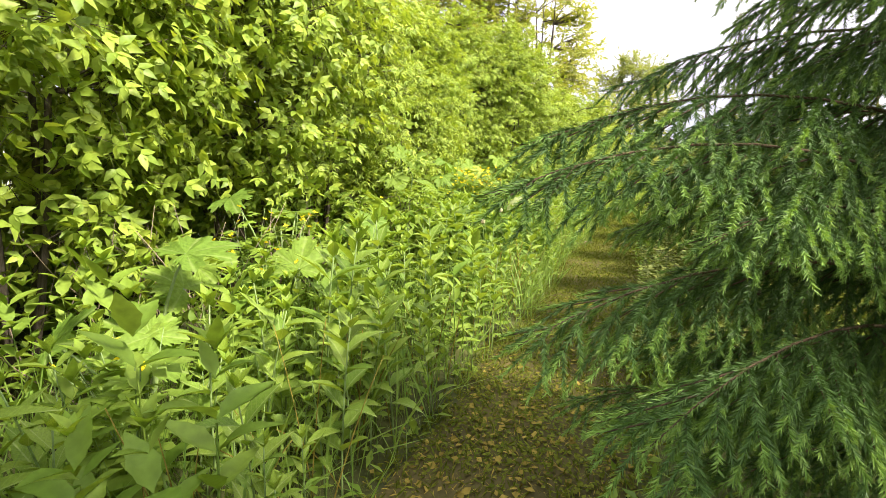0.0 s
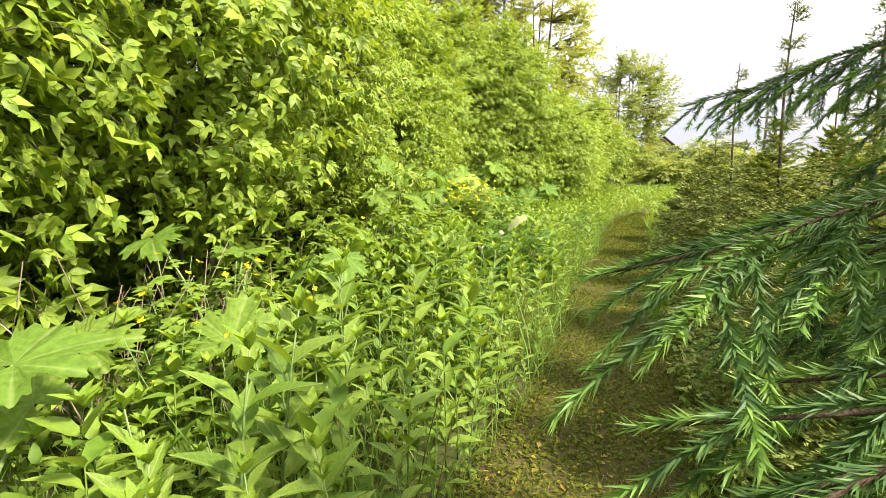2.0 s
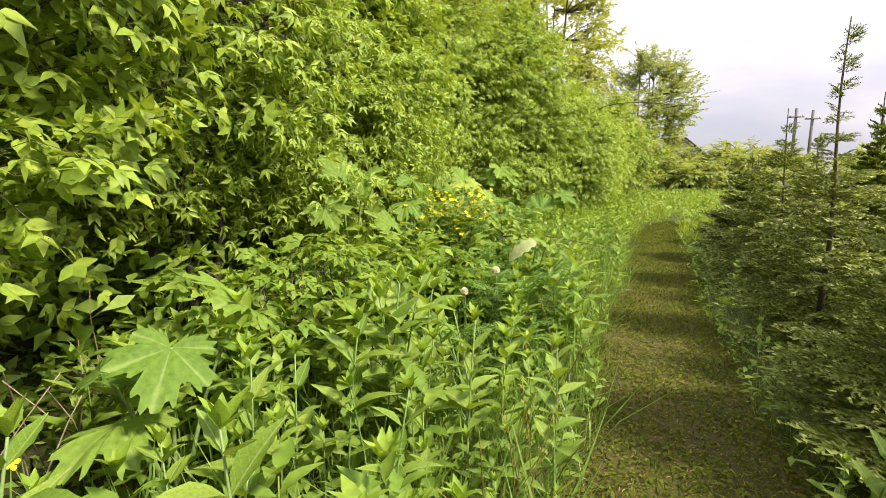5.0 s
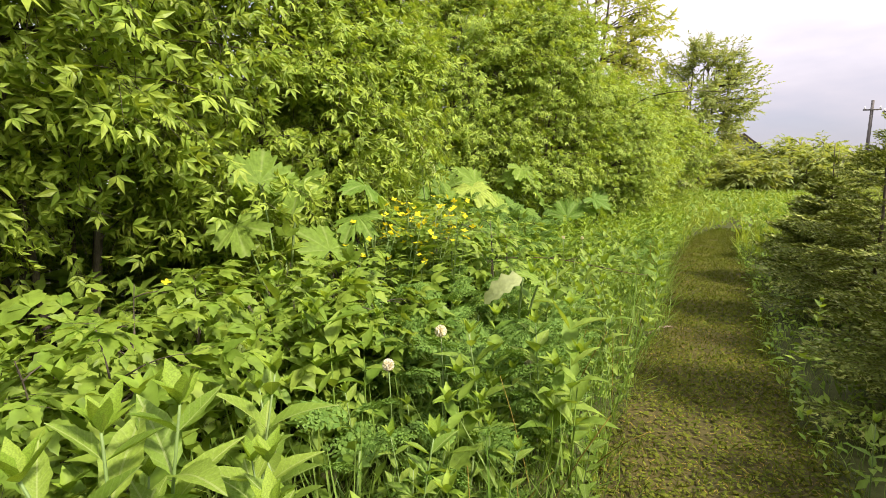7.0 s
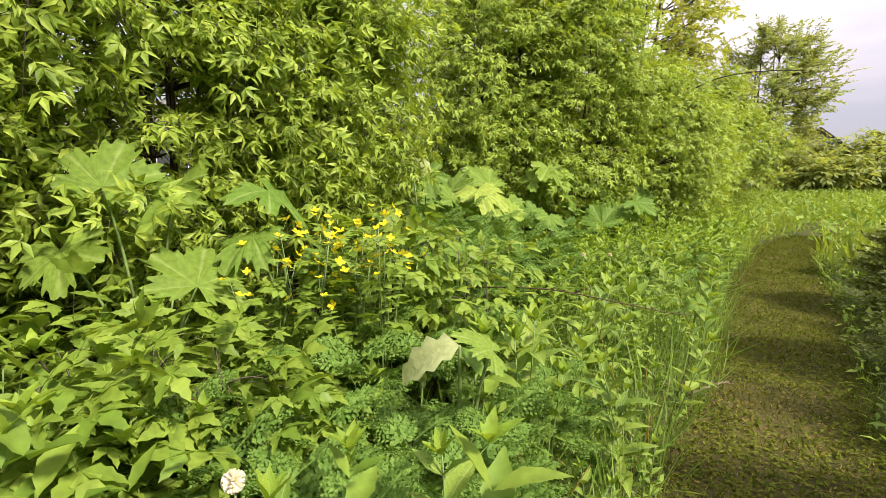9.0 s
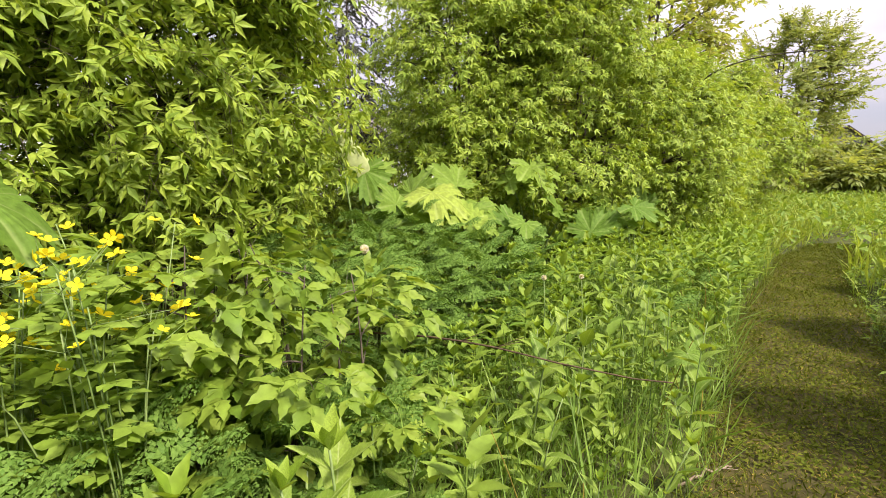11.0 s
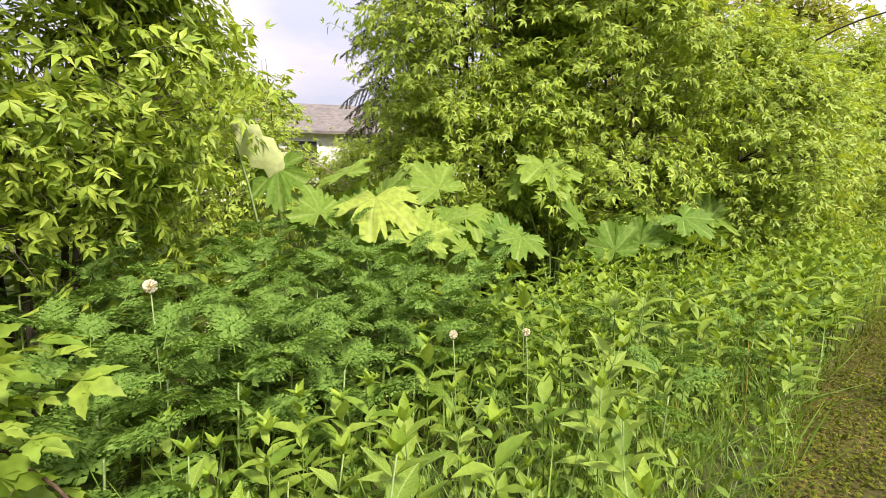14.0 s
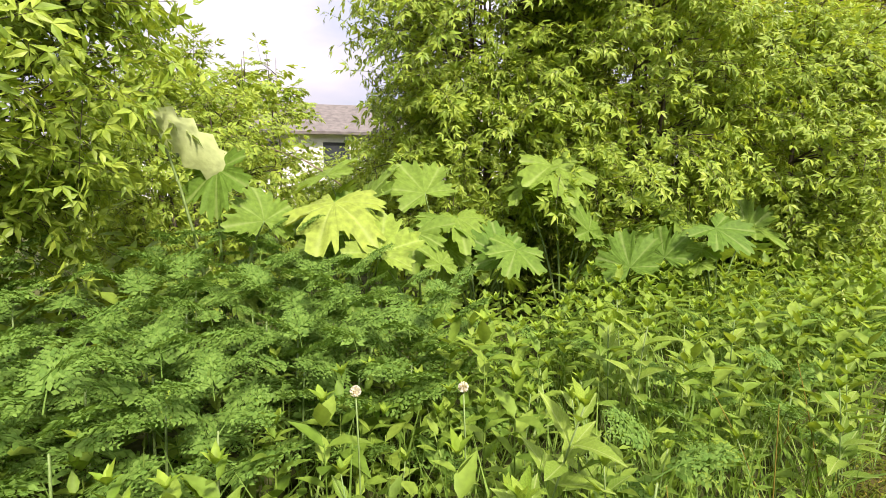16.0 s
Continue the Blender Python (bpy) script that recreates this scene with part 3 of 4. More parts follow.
def shoot(a, b, sag, density, length, width, new_from, comb=1.0):
    """Needles round a twig from a to b: positions, ways, and which of them are fresh growth."""
    a, b = np.asarray(a, float), np.asarray(b, float)
    n = max(int(np.linalg.norm(b - a) * density), 6)
    t = (np.arange(n) + rng.random(n)) / n
    axis = unit(b - a)
    p = a + (b - a) * t[:, None] - UP * (sag * t * t)[:, None]
    x = unit(np.cross(axis, UP) + 1e-6)
    z = np.cross(x, axis)
    ang = rng.uniform(-0.55, np.pi + 0.55, n) if comb == 1.0 else rng.uniform(0, 2 * np.pi, n)
    way = np.cos(ang)[:, None] * x + np.sin(ang)[:, None] * z * (0.6 if comb == 1.0 else 0.7) + axis * (comb * rng.uniform(0.8, 1.3, n))[:, None]
    return p, unit(way) * length * rng.uniform(0.8, 1.15, n)[:, None], t > new_from, np.tile(axis, (n, 1))


def spruce_branch(name, reach, density, length, width, mats, new_from=0.75, side_every=0.07, hang=0.5, second=True, comb=1.0, wide=0.4):
    """One branch of a spruce along +y with side twigs that hang at their ends, as one mesh."""
    main = curve((0, 0, 0), (0, reach * 0.6, reach * 0.12), (0, reach, -reach * 0.16 * (hang > 0.5)), 9)
    wood = [tube(main, np.linspace(0.005, 0.0012, 9) * reach, 5)]
    groups = [shoot(main[i], main[i + 1], 0, density, length, width, 2 if i < 7 else 0, comb) for i in range(1, 8)]
    n = int(reach * 0.85 / side_every)
    for k in range(n):
        t = 0.14 + 0.84 * k / n
        q = t * 8
        root = main[int(q)] + (main[min(int(q) + 1, 8)] - main[int(q)]) * (q % 1)
        for sgn in (-1, 1):
            span = (0.12 + wide * reach * (1 - t) ** 0.8) * rng.uniform(0.7, 1.15)
            way = unit(np.array((sgn, rng.uniform(0.7, 1.2), -hang * rng.uniform(0.3, 1.2))))
            tip = root + way * span
            wood.append(tube([root, tip - UP * 0.12 * span], (0.0024 * reach, 0.0012), 3))
            groups.append(shoot(root, tip, 0.12 * span, density, length, width, new_from, comb))
            if second:
                for j in range(int(span / 0.1)):
                    u = (j + 0.7) / (span / 0.1 + 0.5)
                    spot = root + (tip - root) * u - UP * 0.12 * span * u * u
                    for s2 in (-1, 1):
                        w2 = unit(way + s2 * np.cross(way, UP) * 0.9 - UP * hang * (0.7 if comb == 1.0 else rng.uniform(0.6, 1.6)))
                        l2 = (0.05 + 0.35 * span * (1 - u) if comb == 1.0 else 0.13 + 0.12 * span * (1 - u)) * rng.uniform(0.7, 1.1)
                        groups.append(shoot(spot, spot + w2 * l2, 0.1 * l2, density, length, width, new_from, comb))
    p, w, fresh, axis = (np.concatenate(g) for g in zip(*groups))
    s = np.linalg.norm(w, axis=1)
    shape = (NEEDLE[0] * (width / length / 0.12, 1, 1), NEEDLE[1])
    needles = scatter(shape, p, w, np.cross(w, axis) + wander(len(p)) * (0.004 if comb == 1.0 else 0.05), s)
    wood = join(wood)
    return mesh_of(name, join([(wood[0], wood[1], np.zeros(len(wood[1]))), (needles[0], needles[1], np.where(fresh, 2, 1))]), [M_TWIG, *mats])


def spruce(label, x, y, height, radius, meshes, gap=0.2, per=6, start=0.18, leader=0.0, tilt=12.0, most=9.0, taper=0.7):
    """Trunk with whorls of branches, each branch a part, and a leader with short upward candles."""
    root = tagged(new("spruce_tree"), label, "spruce", "spruces along the path")
    root.location = (x, y, 0)
    line = np.array([(0.02 * math.sin(z * 2), 0.02 * math.cos(z * 3), z) for z in np.linspace(-0.05, height, 12)])
    part("trunk", tube(line, np.array([0.015 * height / 2 + 0.01 + (0.005 - 0.015 * height / 2 - 0.01) * q ** 0.7 for q in np.linspace(0, 1, 12)]), 7), M_BARK, root)
    z, turn = start, rng.uniform(0, 6)
    while z < height - 0.12:
        t = z / height
        body = height - leader
        want = max(min(most, radius * max(1 - z / body, 0) ** taper), 0.13 if z > body else 0.16)
        for k in range(per if z < body else 4):
            az = turn + 2 * math.pi * k / per + rng.uniform(-0.25, 0.25)
            reach = want * rng.uniform(0.82, 1.05)
            best = min(meshes, key=lambda m: abs(math.log(m[0] / reach)))
            me = random.choice([m[1] for m in meshes if m[0] == best[0]])
            ob = new("branch", me)
            ob.parent = root
            rise = tilt + (45 * max(t - 0.55, 0) / 0.45) - 22 * max(0.35 - t, 0) + rng.uniform(-8, 8)
            ob.matrix_basis = Matrix.LocRotScale((0, 0, z + rng.uniform(-0.05, 0.05)), Euler((radians(rise), rng.uniform(-0.25, 0.25), az)), Vector.Fill(3, reach / best[0]))
        z += gap * rng.uniform(0.8, 1.2) * (1 if t < 0.6 else 0.8)
        z += 0.08 if z > body else 0
        turn += 0.9
    return root


NEAR = [(r, spruce_branch("branch", r, 1100, 0.021, 0.0032, (M_NEEDLE, M_NEEDLE_NEW), 0.7, 0.1, 0.95, comb=1.15, wide=0.34)) for r in (1.45, 1.3, 0.9, 0.5)]
MID = [(r, spruce_branch("branch", r, 115, 0.03, 0.014, (M_NEEDLE_OLIVE, M_NEEDLE_BUD), 0.8, 0.11, 0.3)) for r in (0.8, 0.8, 0.5, 0.28)]
FARS = [(r, spruce_branch("branch", r, 40, 0.055, 0.036, (M_NEEDLE_OLIVE, M_NEEDLE_BUD), 0.85, 0.14, 0.2)) for r in (0.8, 0.5, 0.28)]
DARK = [(r, spruce_branch("branch", r, 110, 0.1, 0.02, (M_NEEDLE_OLD, M_NEEDLE_OLD), 2, 0.2, 1.2, False)) for r in (2.4, 1.4)]

near_spruce = spruce("dark green spruce with drooping fresh-tipped branches over the path", 1.75, 3.05, 3.3, 1.5, NEAR, 0.27, 7, 0.4, tilt=6, most=0.95, taper=0.8)
# the long branches that reach out over the path, by their tips
for n, tip in enumerate(((0.5, 2.15, 1.27), (0.55, 2.42, 1.4), (0.55, 2.2, 0.9), (0.84, 1.98, 0.84), (0.93, 2.45, 1.72), (0.71, 3.5, 1.65), (0.95, 2.28, 1.12), (0.8, 2.42, 0.62),
                         (0.72, 3.35, 1.0), (0.95, 3.75, 1.25), (1.02, 2.3, 2.05), (1.1, 2.6, 2.4), (0.62, 2.8, 0.45))):
    tip = Vector(tip) - Vector((1.75, 3.05, 0))
    reach, me = NEAR[n % 2]
    foot = Vector((0, 0, tip.z - 0.04 + 0.06 * (n % 3)))
    y_ax = tip + Vector((0, 0, 0.16 * reach)) - foot
    size = y_ax.length / reach
    y_ax.normalize()
    x_ax = y_ax.cross(Vector((0.1 * (n % 3 - 1), 0, 1))).normalized()
    ob = new("branch", me)
    ob.parent = near_spruce
    ob.matrix_basis = Matrix.LocRotScale(foot, Matrix((x_ax, y_ax, x_ax.cross(y_ax))).transposed().to_quaternion(), Vector((size * 0.78, size, min(size, 1))))
for x, y, h, r, kit in ((1.5, 4.5, 1.9, 0.9, MID), (1.72, 5.3, 2.9, 0.98, MID), (1.62, 6.75, 2.8, 0.98, MID), (1.62, 8.9, 2.75, 0.9, MID), (1.75, 11.2, 2.3, 1.0, MID),
                        (1.75, 13.3, 1.9, 1.0, FARS), (2.2, 15.4, 1.9, 1.0, FARS), (2.3, 7.8, 2.3, 0.9, FARS), (2.3, 10.05, 2.3, 0.95, FARS), (2.35, 12.25, 2.0, 0.95, FARS), (2.5, 6.0, 2.6, 0.9, FARS)):
    spruce("young olive-green spruce with pale buds beside the path", x, y, h, r, kit, 0.16, 7, 0.07, 0.95 if h > 2.5 else 0.4, 20)
# added out of view right of the start, to cast shade on the near weeds
spruce("unseen spruce added to shade the weeds at the start of the path", 2.3, 1.35, 4.8, 1.3, FARS, 0.3, 6, 0.2, 0.3, 16, most=0.75)
old = spruce("old dark spruce with ragged drooping branches behind the bushes", -11.4, 19.4, 10.5, 2.7, DARK, 0.55, 6, 1.8, tilt=-8)

# ---- herbs ----
HERB_LEAF = [blade([(0.1, 0.06), (0.2, 0.14), (0.3, 0.175), (0.42, 0.205), (0.54, 0.18), (0.66, 0.15), (0.78, 0.1), (0.89, 0.055)], 0.42, dr, 0.05) for dr in (-0.05, 0.16, 0.4)]
HERB_LEAF_MESH = [mesh_of("leaf", s, M_HERB_RIBBED) for s in HERB_LEAF]
HERB_TIP_MESH = [mesh_of("leaf", s, M_HERB_TIP) for s in HERB_LEAF[:2]]


def herb_plan(height, bushy):
    """Stem line and leaves (place, way, size, tip or not) of one tall opposite-leaved herb."""
    lean = rng.normal(size=2) * 0.05
    line = curve((0, 0, -0.02), (0, 0, height * 0.5), (lean[0], lean[1], height), 6)
    leaves, turn = [], rng.uniform(0, 6)
    z = height * rng.uniform(0.22, 0.4)
    while z < height - 0.05:
        t = z / height
        spot = np.array((lean[0] * t * t, lean[1] * t * t, z))
        size = (0.085 + 0.095 * math.sin(math.pi * min(t * 0.8 + 0.12, 1))) * bushy * rng.uniform(0.65, 1.2)
        for k in (0, 1):
            az = turn + math.pi * k + rng.uniform(-0.25, 0.25)
            lift = rng.uniform(0.05, 1.15) + 1.2 * max(t - 0.6, 0)
            leaves.append((spot, np.array((math.cos(az), math.sin(az), lift)), size, False))
        turn += math.pi / 2 + rng.uniform(-0.2, 0.2)
        z += rng.uniform(0.075, 0.11)
    for k in range(6):
        az = turn + math.pi / 3 * k
        leaves.append((line[-1], np.array((math.cos(az), math.sin(az), rng.uniform(0.7, 2.4))), rng.uniform(0.05, 0.105), True))
    return line, leaves


def herb_thing(height, bushy=1.0):
    line, leaves = herb_plan(height, bushy)
    root = thing("tall_herb", tube(line, np.linspace(0.006, 0.003, 6), 5), M_STEM, "tall leafy weed with pointed opposite leaves", "plant", "tall weeds")
    for spot, way, size, tip in leaves:
        me = random.choice(HERB_TIP_MESH if tip else HERB_LEAF_MESH)
        ob = new("leaf", me)
        ob.parent = root
        y = Vector(way).normalized()
        x = y.cross(Vector((0, 0, 1))).normalized()
        z = x.cross(y)
        ob.matrix_basis = Matrix.LocRotScale(Vector(spot), Matrix((x, y, z)).transposed().to_quaternion(), Vector.Fill(3, size))
    return root


def herb_shape(height, bushy):
    line, leaves = herb_plan(height, bushy)
    shapes = [tube(line[::2], (0.006, 0.005, 0.003), 3)]
    for s in range(3):
        some = [q for n, q in enumerate(leaves) if n % 3 == s]
        got = scatter(HERB_LEAF[s], [q[0] for q in some], [q[1] for q in some], UP, [q[2] for q in some])
        tips = np.repeat([1 if q[3] else 0 for q in some], len(HERB_LEAF[s][1]))
        shapes.append((got[0], got[1], tips))
    return join(shapes)


def spread(x0, x1, y0, y1, per_m2, gap, seed):
    """Random places over an area, no two nearer than gap."""
    gen = np.random.default_rng(seed)
    got, n = [], int((x1 - x0) * (y1 - y0) * per_m2)
    for _ in range(n * 4):
        q = np.array((gen.uniform(x0, x1), gen.uniform(y0, y1)))
        if len(got) >= n:
            break
        if all((q[0] - g[0]) ** 2 + (q[1] - g[1]) ** 2 > gap * gap for g in got):
            got.append(q)
    return got


def herb_wanted(x, y):
    """Where the tall herb grows: thinner where ferns, seedlings or big leaves stand."""
    if x > path_edges(np.array(y))[0] - 0.01:
        return False
    if 5.5 < y < 13 and x > -0.5 and rng.random() < 0.45:
        return False
    if 6.2 < y < 8.9 and x < -0.75:
        return rng.random() < (0.6 if y < 7.35 else 0.22)
    if 8.9 <= y < 11.5 and x < -1.25 - 0.1 * (y - 9):
        return rng.random() < 0.12
    if y < 5 and x < -1.25:
        return rng.random() < 0.25
    return x > -2.3


kinds = [herb_thing(h, b) for h, b in ((0.72, 1.0), (0.8, 1.1), (0.86, 1.05), (0.92, 1.15), (0.78, 0.95), (0.66, 1.0))]
shapes = [herb_shape(h, b) for h, b in ((0.7, 1.0), (0.78, 1.1), (0.84, 1.05), (0.9, 1.15), (0.75, 1.0))]
single, rest = [], []
for x, y in spread(-2.3, -0.03, 0.9, 17.5, 31, 0.09, 3):
    if herb_wanted(x, y):
        (single if x > -1.15 and 1.3 < y < 13.2 and len(single) < 265 and rng.random() < 0.85 else rest).append((x, y))
single += [(1.0, 4.1), (1.12, 4.5), (0.98, 5.9), (1.05, 7.5), (1.02, 7.9), (0.98, 6.1), (1.1, 9.9)]
used = 0
for x, y in single:
    low = 0.82 if x > -0.45 or y > 9 else 1.0
    m = Matrix.LocRotScale((x, y, 0), Euler((rng.normal() * 0.06, rng.normal() * 0.06, rng.uniform(0, 6.28))), Vector.Fill(3, low * rng.uniform(0.82, 1.08)))
    if used < len(kinds):
        kinds[used].matrix_basis = m
    else:
        copy_thing(kinds[used % len(kinds)], m)
    used += 1
out = []
for x, y in rest:
    s = shapes[rng.integers(len(shapes))]
    a, k = rng.uniform(0, 6.28), rng.uniform(0.8, 1.1) * (0.85 if y > 9 else 1.0)
    turn = np.array(((math.cos(a), -math.sin(a), 0), (math.sin(a), math.cos(a), 0), (0, 0, 1)))
    out.append((s[0] @ turn.T * k + (x, y, 0), s[1], s[2]))
herbs = join(out)
thing("weed_thicket", herbs, [M_HERB, M_HERB_TIP], "dense thicket of tall pointed-leaved weeds", "weeds", kind="stuff")

# undergrowth that hides the soil
n = 17000
p = np.stack([rng.uniform(-4.2, -0.1, n), rng.uniform(-0.5, 19, n), rng.uniform(0.02, 0.42, n) ** 1.0], 1)
p = p[p[:, 0] < path_edges(p[:, 1])[0] - 0.02]
p[:, 2] *= np.clip((path_edges(p[:, 1])[0] - p[:, 0]) / 0.4, 0.15, 1)
thing("undergrowth", scatter(SIMPLE, p, wander(len(p)) * (1, 1, 0.5) + (0, 0, 0.3), UP + wander(len(p)) * 0.4, rng.uniform(0.05, 0.12, len(p))), M_HERB,
      "low leafy undergrowth between the weeds", "undergrowth", kind="stuff")

n = 9000
p = np.stack([rng.uniform(-6.5, -2.7, n), rng.uniform(-0.5, 11, n), rng.uniform(0.02, 1.0, n)], 1)
thing("hedge_undergrowth", scatter(SIMPLE, p, wander(len(p)) * (1, 1, 0.5) - (0, 0, 0.2), UP + wander(len(p)) * 0.4, rng.uniform(0.14, 0.24, len(p))), M_HERB,
      "shaded leafy undergrowth below the hedge", "undergrowth", kind="stuff")

n = 5000
p = np.stack([rng.uniform(0.75, 1.9, n), rng.uniform(0.5, 17, n), rng.uniform(0.01, 0.22, n)], 1)
p = p[p[:, 0] > path_edges(p[:, 1])[1] - 0.08]
thing("undergrowth", scatter(SIMPLE, p, wander(len(p)) * (1, 1, 0.5) + (0, 0, 0.4), UP + wander(len(p)) * 0.4, rng.uniform(0.04, 0.1, len(p))), M_HERB,
      "low leafy undergrowth at the feet of the spruces", "undergrowth", kind="stuff")

# grass blades
BLADE = blade([(0.5, 0.011)], 0.2, 0.35)


def grass(name, label, x0, x1, y0, y1, n, short, tall, material, width=1.0, keep=None):
    p = np.stack([rng.uniform(x0, x1, n), rng.uniform(y0, y1, n), np.zeros(n)], 1)
    if keep is not None:
        p = p[keep(p[:, 0], p[:, 1])]
    d = wander(len(p)) * 0.3 + UP
    shape = (BLADE[0] * (width, 1, 1), BLADE[1])
    return thing(name, scatter(shape, p, d, wander(len(p)) * (1, 1, 0), rng.uniform(short, tall, len(p))), material, label, "grass", kind="stuff")


def left_of_path(x, y):
    return (x < path_edges(y)[0] + 0.05) & (np.random.default_rng(5).random(len(x)) < 0.35 + np.clip((path_edges(y)[0] - x) * 1.2, 0, 0.65))


def off_path(x, y):
    l, r = path_edges(y)
    return (x < l) | (x > r - 0.05)


grass("grass_verge", "green grass blades among the weeds by the path", -1.8, 0.15, 0.5, 17, 12000, 0.12, 0.66, M_GRASS, 0.8, left_of_path)
grass("grass_verge", "green grass blades at the edge of the path", -1.0, 0.04, 5.3, 13.5, 7000, 0.12, 0.46, M_GRASS, 0.9, left_of_path)
grass("grass_verge", "short grass under the spruces", 0.8, 2.8, 0.5, 17, 14000, 0.05, 0.17, M_GRASS, 1.3, off_path)
grass("meadow_grass", "tall yellow-green meadow grass beyond the path", -3.5, 5.5, 15.0, 40, 16000, 0.25, 0.7, M_MEADOW, 2.4, off_path)
grass("meadow_grass", "rough meadow grass behind the spruces", 2.2, 11, -1, 42, 14000, 0.3, 0.7, M_MEADOW, 3.0)
grass("meadow_grass", "rough grass in the gap", -24, -4.5, 10.5, 30, 8000, 0.4, 0.9, M_MEADOW, 3.5)

n = 9000
p = np.stack([rng.uniform(-3.5, 4.5, n), rng.uniform(16, 34, n), rng.uniform(0.05, 0.65, n)], 1)
p = p[off_path(p[:, 0], p[:, 1]) | (p[:, 1] > 19)]
thing("meadow_weeds", scatter(SIMPLE, p, wander(len(p)) * (1, 1, 0.5) + (0, 0, 0.7), UP + wander(len(p)) * 0.4, rng.uniform(0.1, 0.22, len(p))), M_HERB,
      "leafy weeds among the far meadow grass", "weeds", kind="stuff")

# dry stalks and litter by the bare patch
lines = []
for k in range(70):
    yy = rng.uniform(1.8, 6.0) if k < 45 else rng.uniform(6, 13)
    a = np.array((path_edges(np.array(yy))[0] - rng.uniform(0.02, 0.4), yy, 0.0))
    e = a + (rng.normal() * 0.16, rng.normal() * 0.16, rng.uniform(0.35, 0.8))
    lines.append(tube(curve(a, (a + e) / 2 + (0, 0, 0.1), e, 5), np.linspace(0.0035, 0.0015, 5), 4))
thing("dry_stalks", join(lines), M_DRY, "pale dry grass stalks among the weeds", "stalks", kind="stuff")
p = np.stack([rng.normal(0.22, 0.24, 420), rng.normal(3.3, 0.9, 420), np.full(420, 0.02)], 1)
thing("leaf_litter", scatter(CLOVER, p, wander(420) * (1, 1, 0.15), UP + wander(420) * 0.4, rng.uniform(0.02, 0.06, 420)), M_DRY,
      "dry yellow leaves lying on the bare patch of the path", "litter", kind="stuff")

# ---- big-leaved hogweed ----


def hog_leaf(curl=0.25, seed=0):
    """Broad leaf, attached at the origin, its main lobe along y: deep lobes with toothed edges, raised between the ribs."""
    gen = np.random.default_rng(seed)
    deg = np.arange(-150, 150.1, 3.0)
    ang, n = np.radians(deg), len(deg)
    lobe = np.clip(np.round(deg / 52), -2, 2)
    off = np.clip(np.abs(deg - lobe * 52) / 26, 0, 1.7)
    long = np.array((0.74, 0.93, 1.0, 0.93, 0.74))[(lobe + 2).astype(int)] * (1 + 0.07 * gen.normal(size=5))[(lobe + 2).astype(int)]
    edge = long * (0.64 + 0.36 * np.cos(np.clip(off, 0, 1) * np.pi / 2) ** 0.75) * np.where(off > 1, 1 - 0.35 * (off - 1), 1)
    edge = edge * (1 + 0.095 * np.where(np.arange(n) % 4 < 2, 1, -1) * np.clip(off * 2, 0, 1)) * (1 + 0.025 * gen.normal(size=n))
    v, f = [(0, 0, 0)], []
    ph = gen.uniform(0, 6)
    for ring in (0.25, 0.5, 0.75, 1.0):
        r = edge * ring
        z = 0.13 * r * np.clip(off, 0, 1) - curl * r * r * (1 + 0.6 * np.sin(2 * ang + ph)) + 0.03 * np.sin(ang * 9 + ph) * ring ** 2 + 0.012 * gen.normal(size=n) * ring
        v += list(zip(r * np.sin(ang), r * np.cos(ang), z))
    for k in range(n - 1):
        f.append((0, 2 + k, 1 + k))
        for ring in range(3):
            a = 1 + ring * n + k
            f += [(a, a + 1, a + n + 1), (a, a + n + 1, a + n)]
    return np.array(v), np.array(f)


DRAPED = mesh_of("leaf", blade([(0.05, 0.1), (0.14, 0.25), (0.24, 0.2), (0.36, 0.3), (0.48, 0.24), (0.6, 0.3), (0.74, 0.24), (0.86, 0.25), (0.95, 0.12)], -0.55, 0.22, 0.1), M_HOG_PALE)
FOLDED = mesh_of("leaf", blade([(0.05, 0.09), (0.15, 0.2), (0.26, 0.17), (0.4, 0.26), (0.52, 0.2), (0.66, 0.24), (0.8, 0.15), (0.9, 0.16), (0.96, 0.07)], 0.55, 0.42, 0.08), M_HOG_PALE)
HOG = {}
for key, mat in (("green", M_HOG), ("yellow", M_HOG_YELLOW), ("pale", M_HOG_PALE)):
    HOG[key] = [mesh_of("leaf", hog_leaf(c, s), mat) for c, s in ((0.12, 1), (0.36, 2), (0.22, 3), (0.05, 4))]


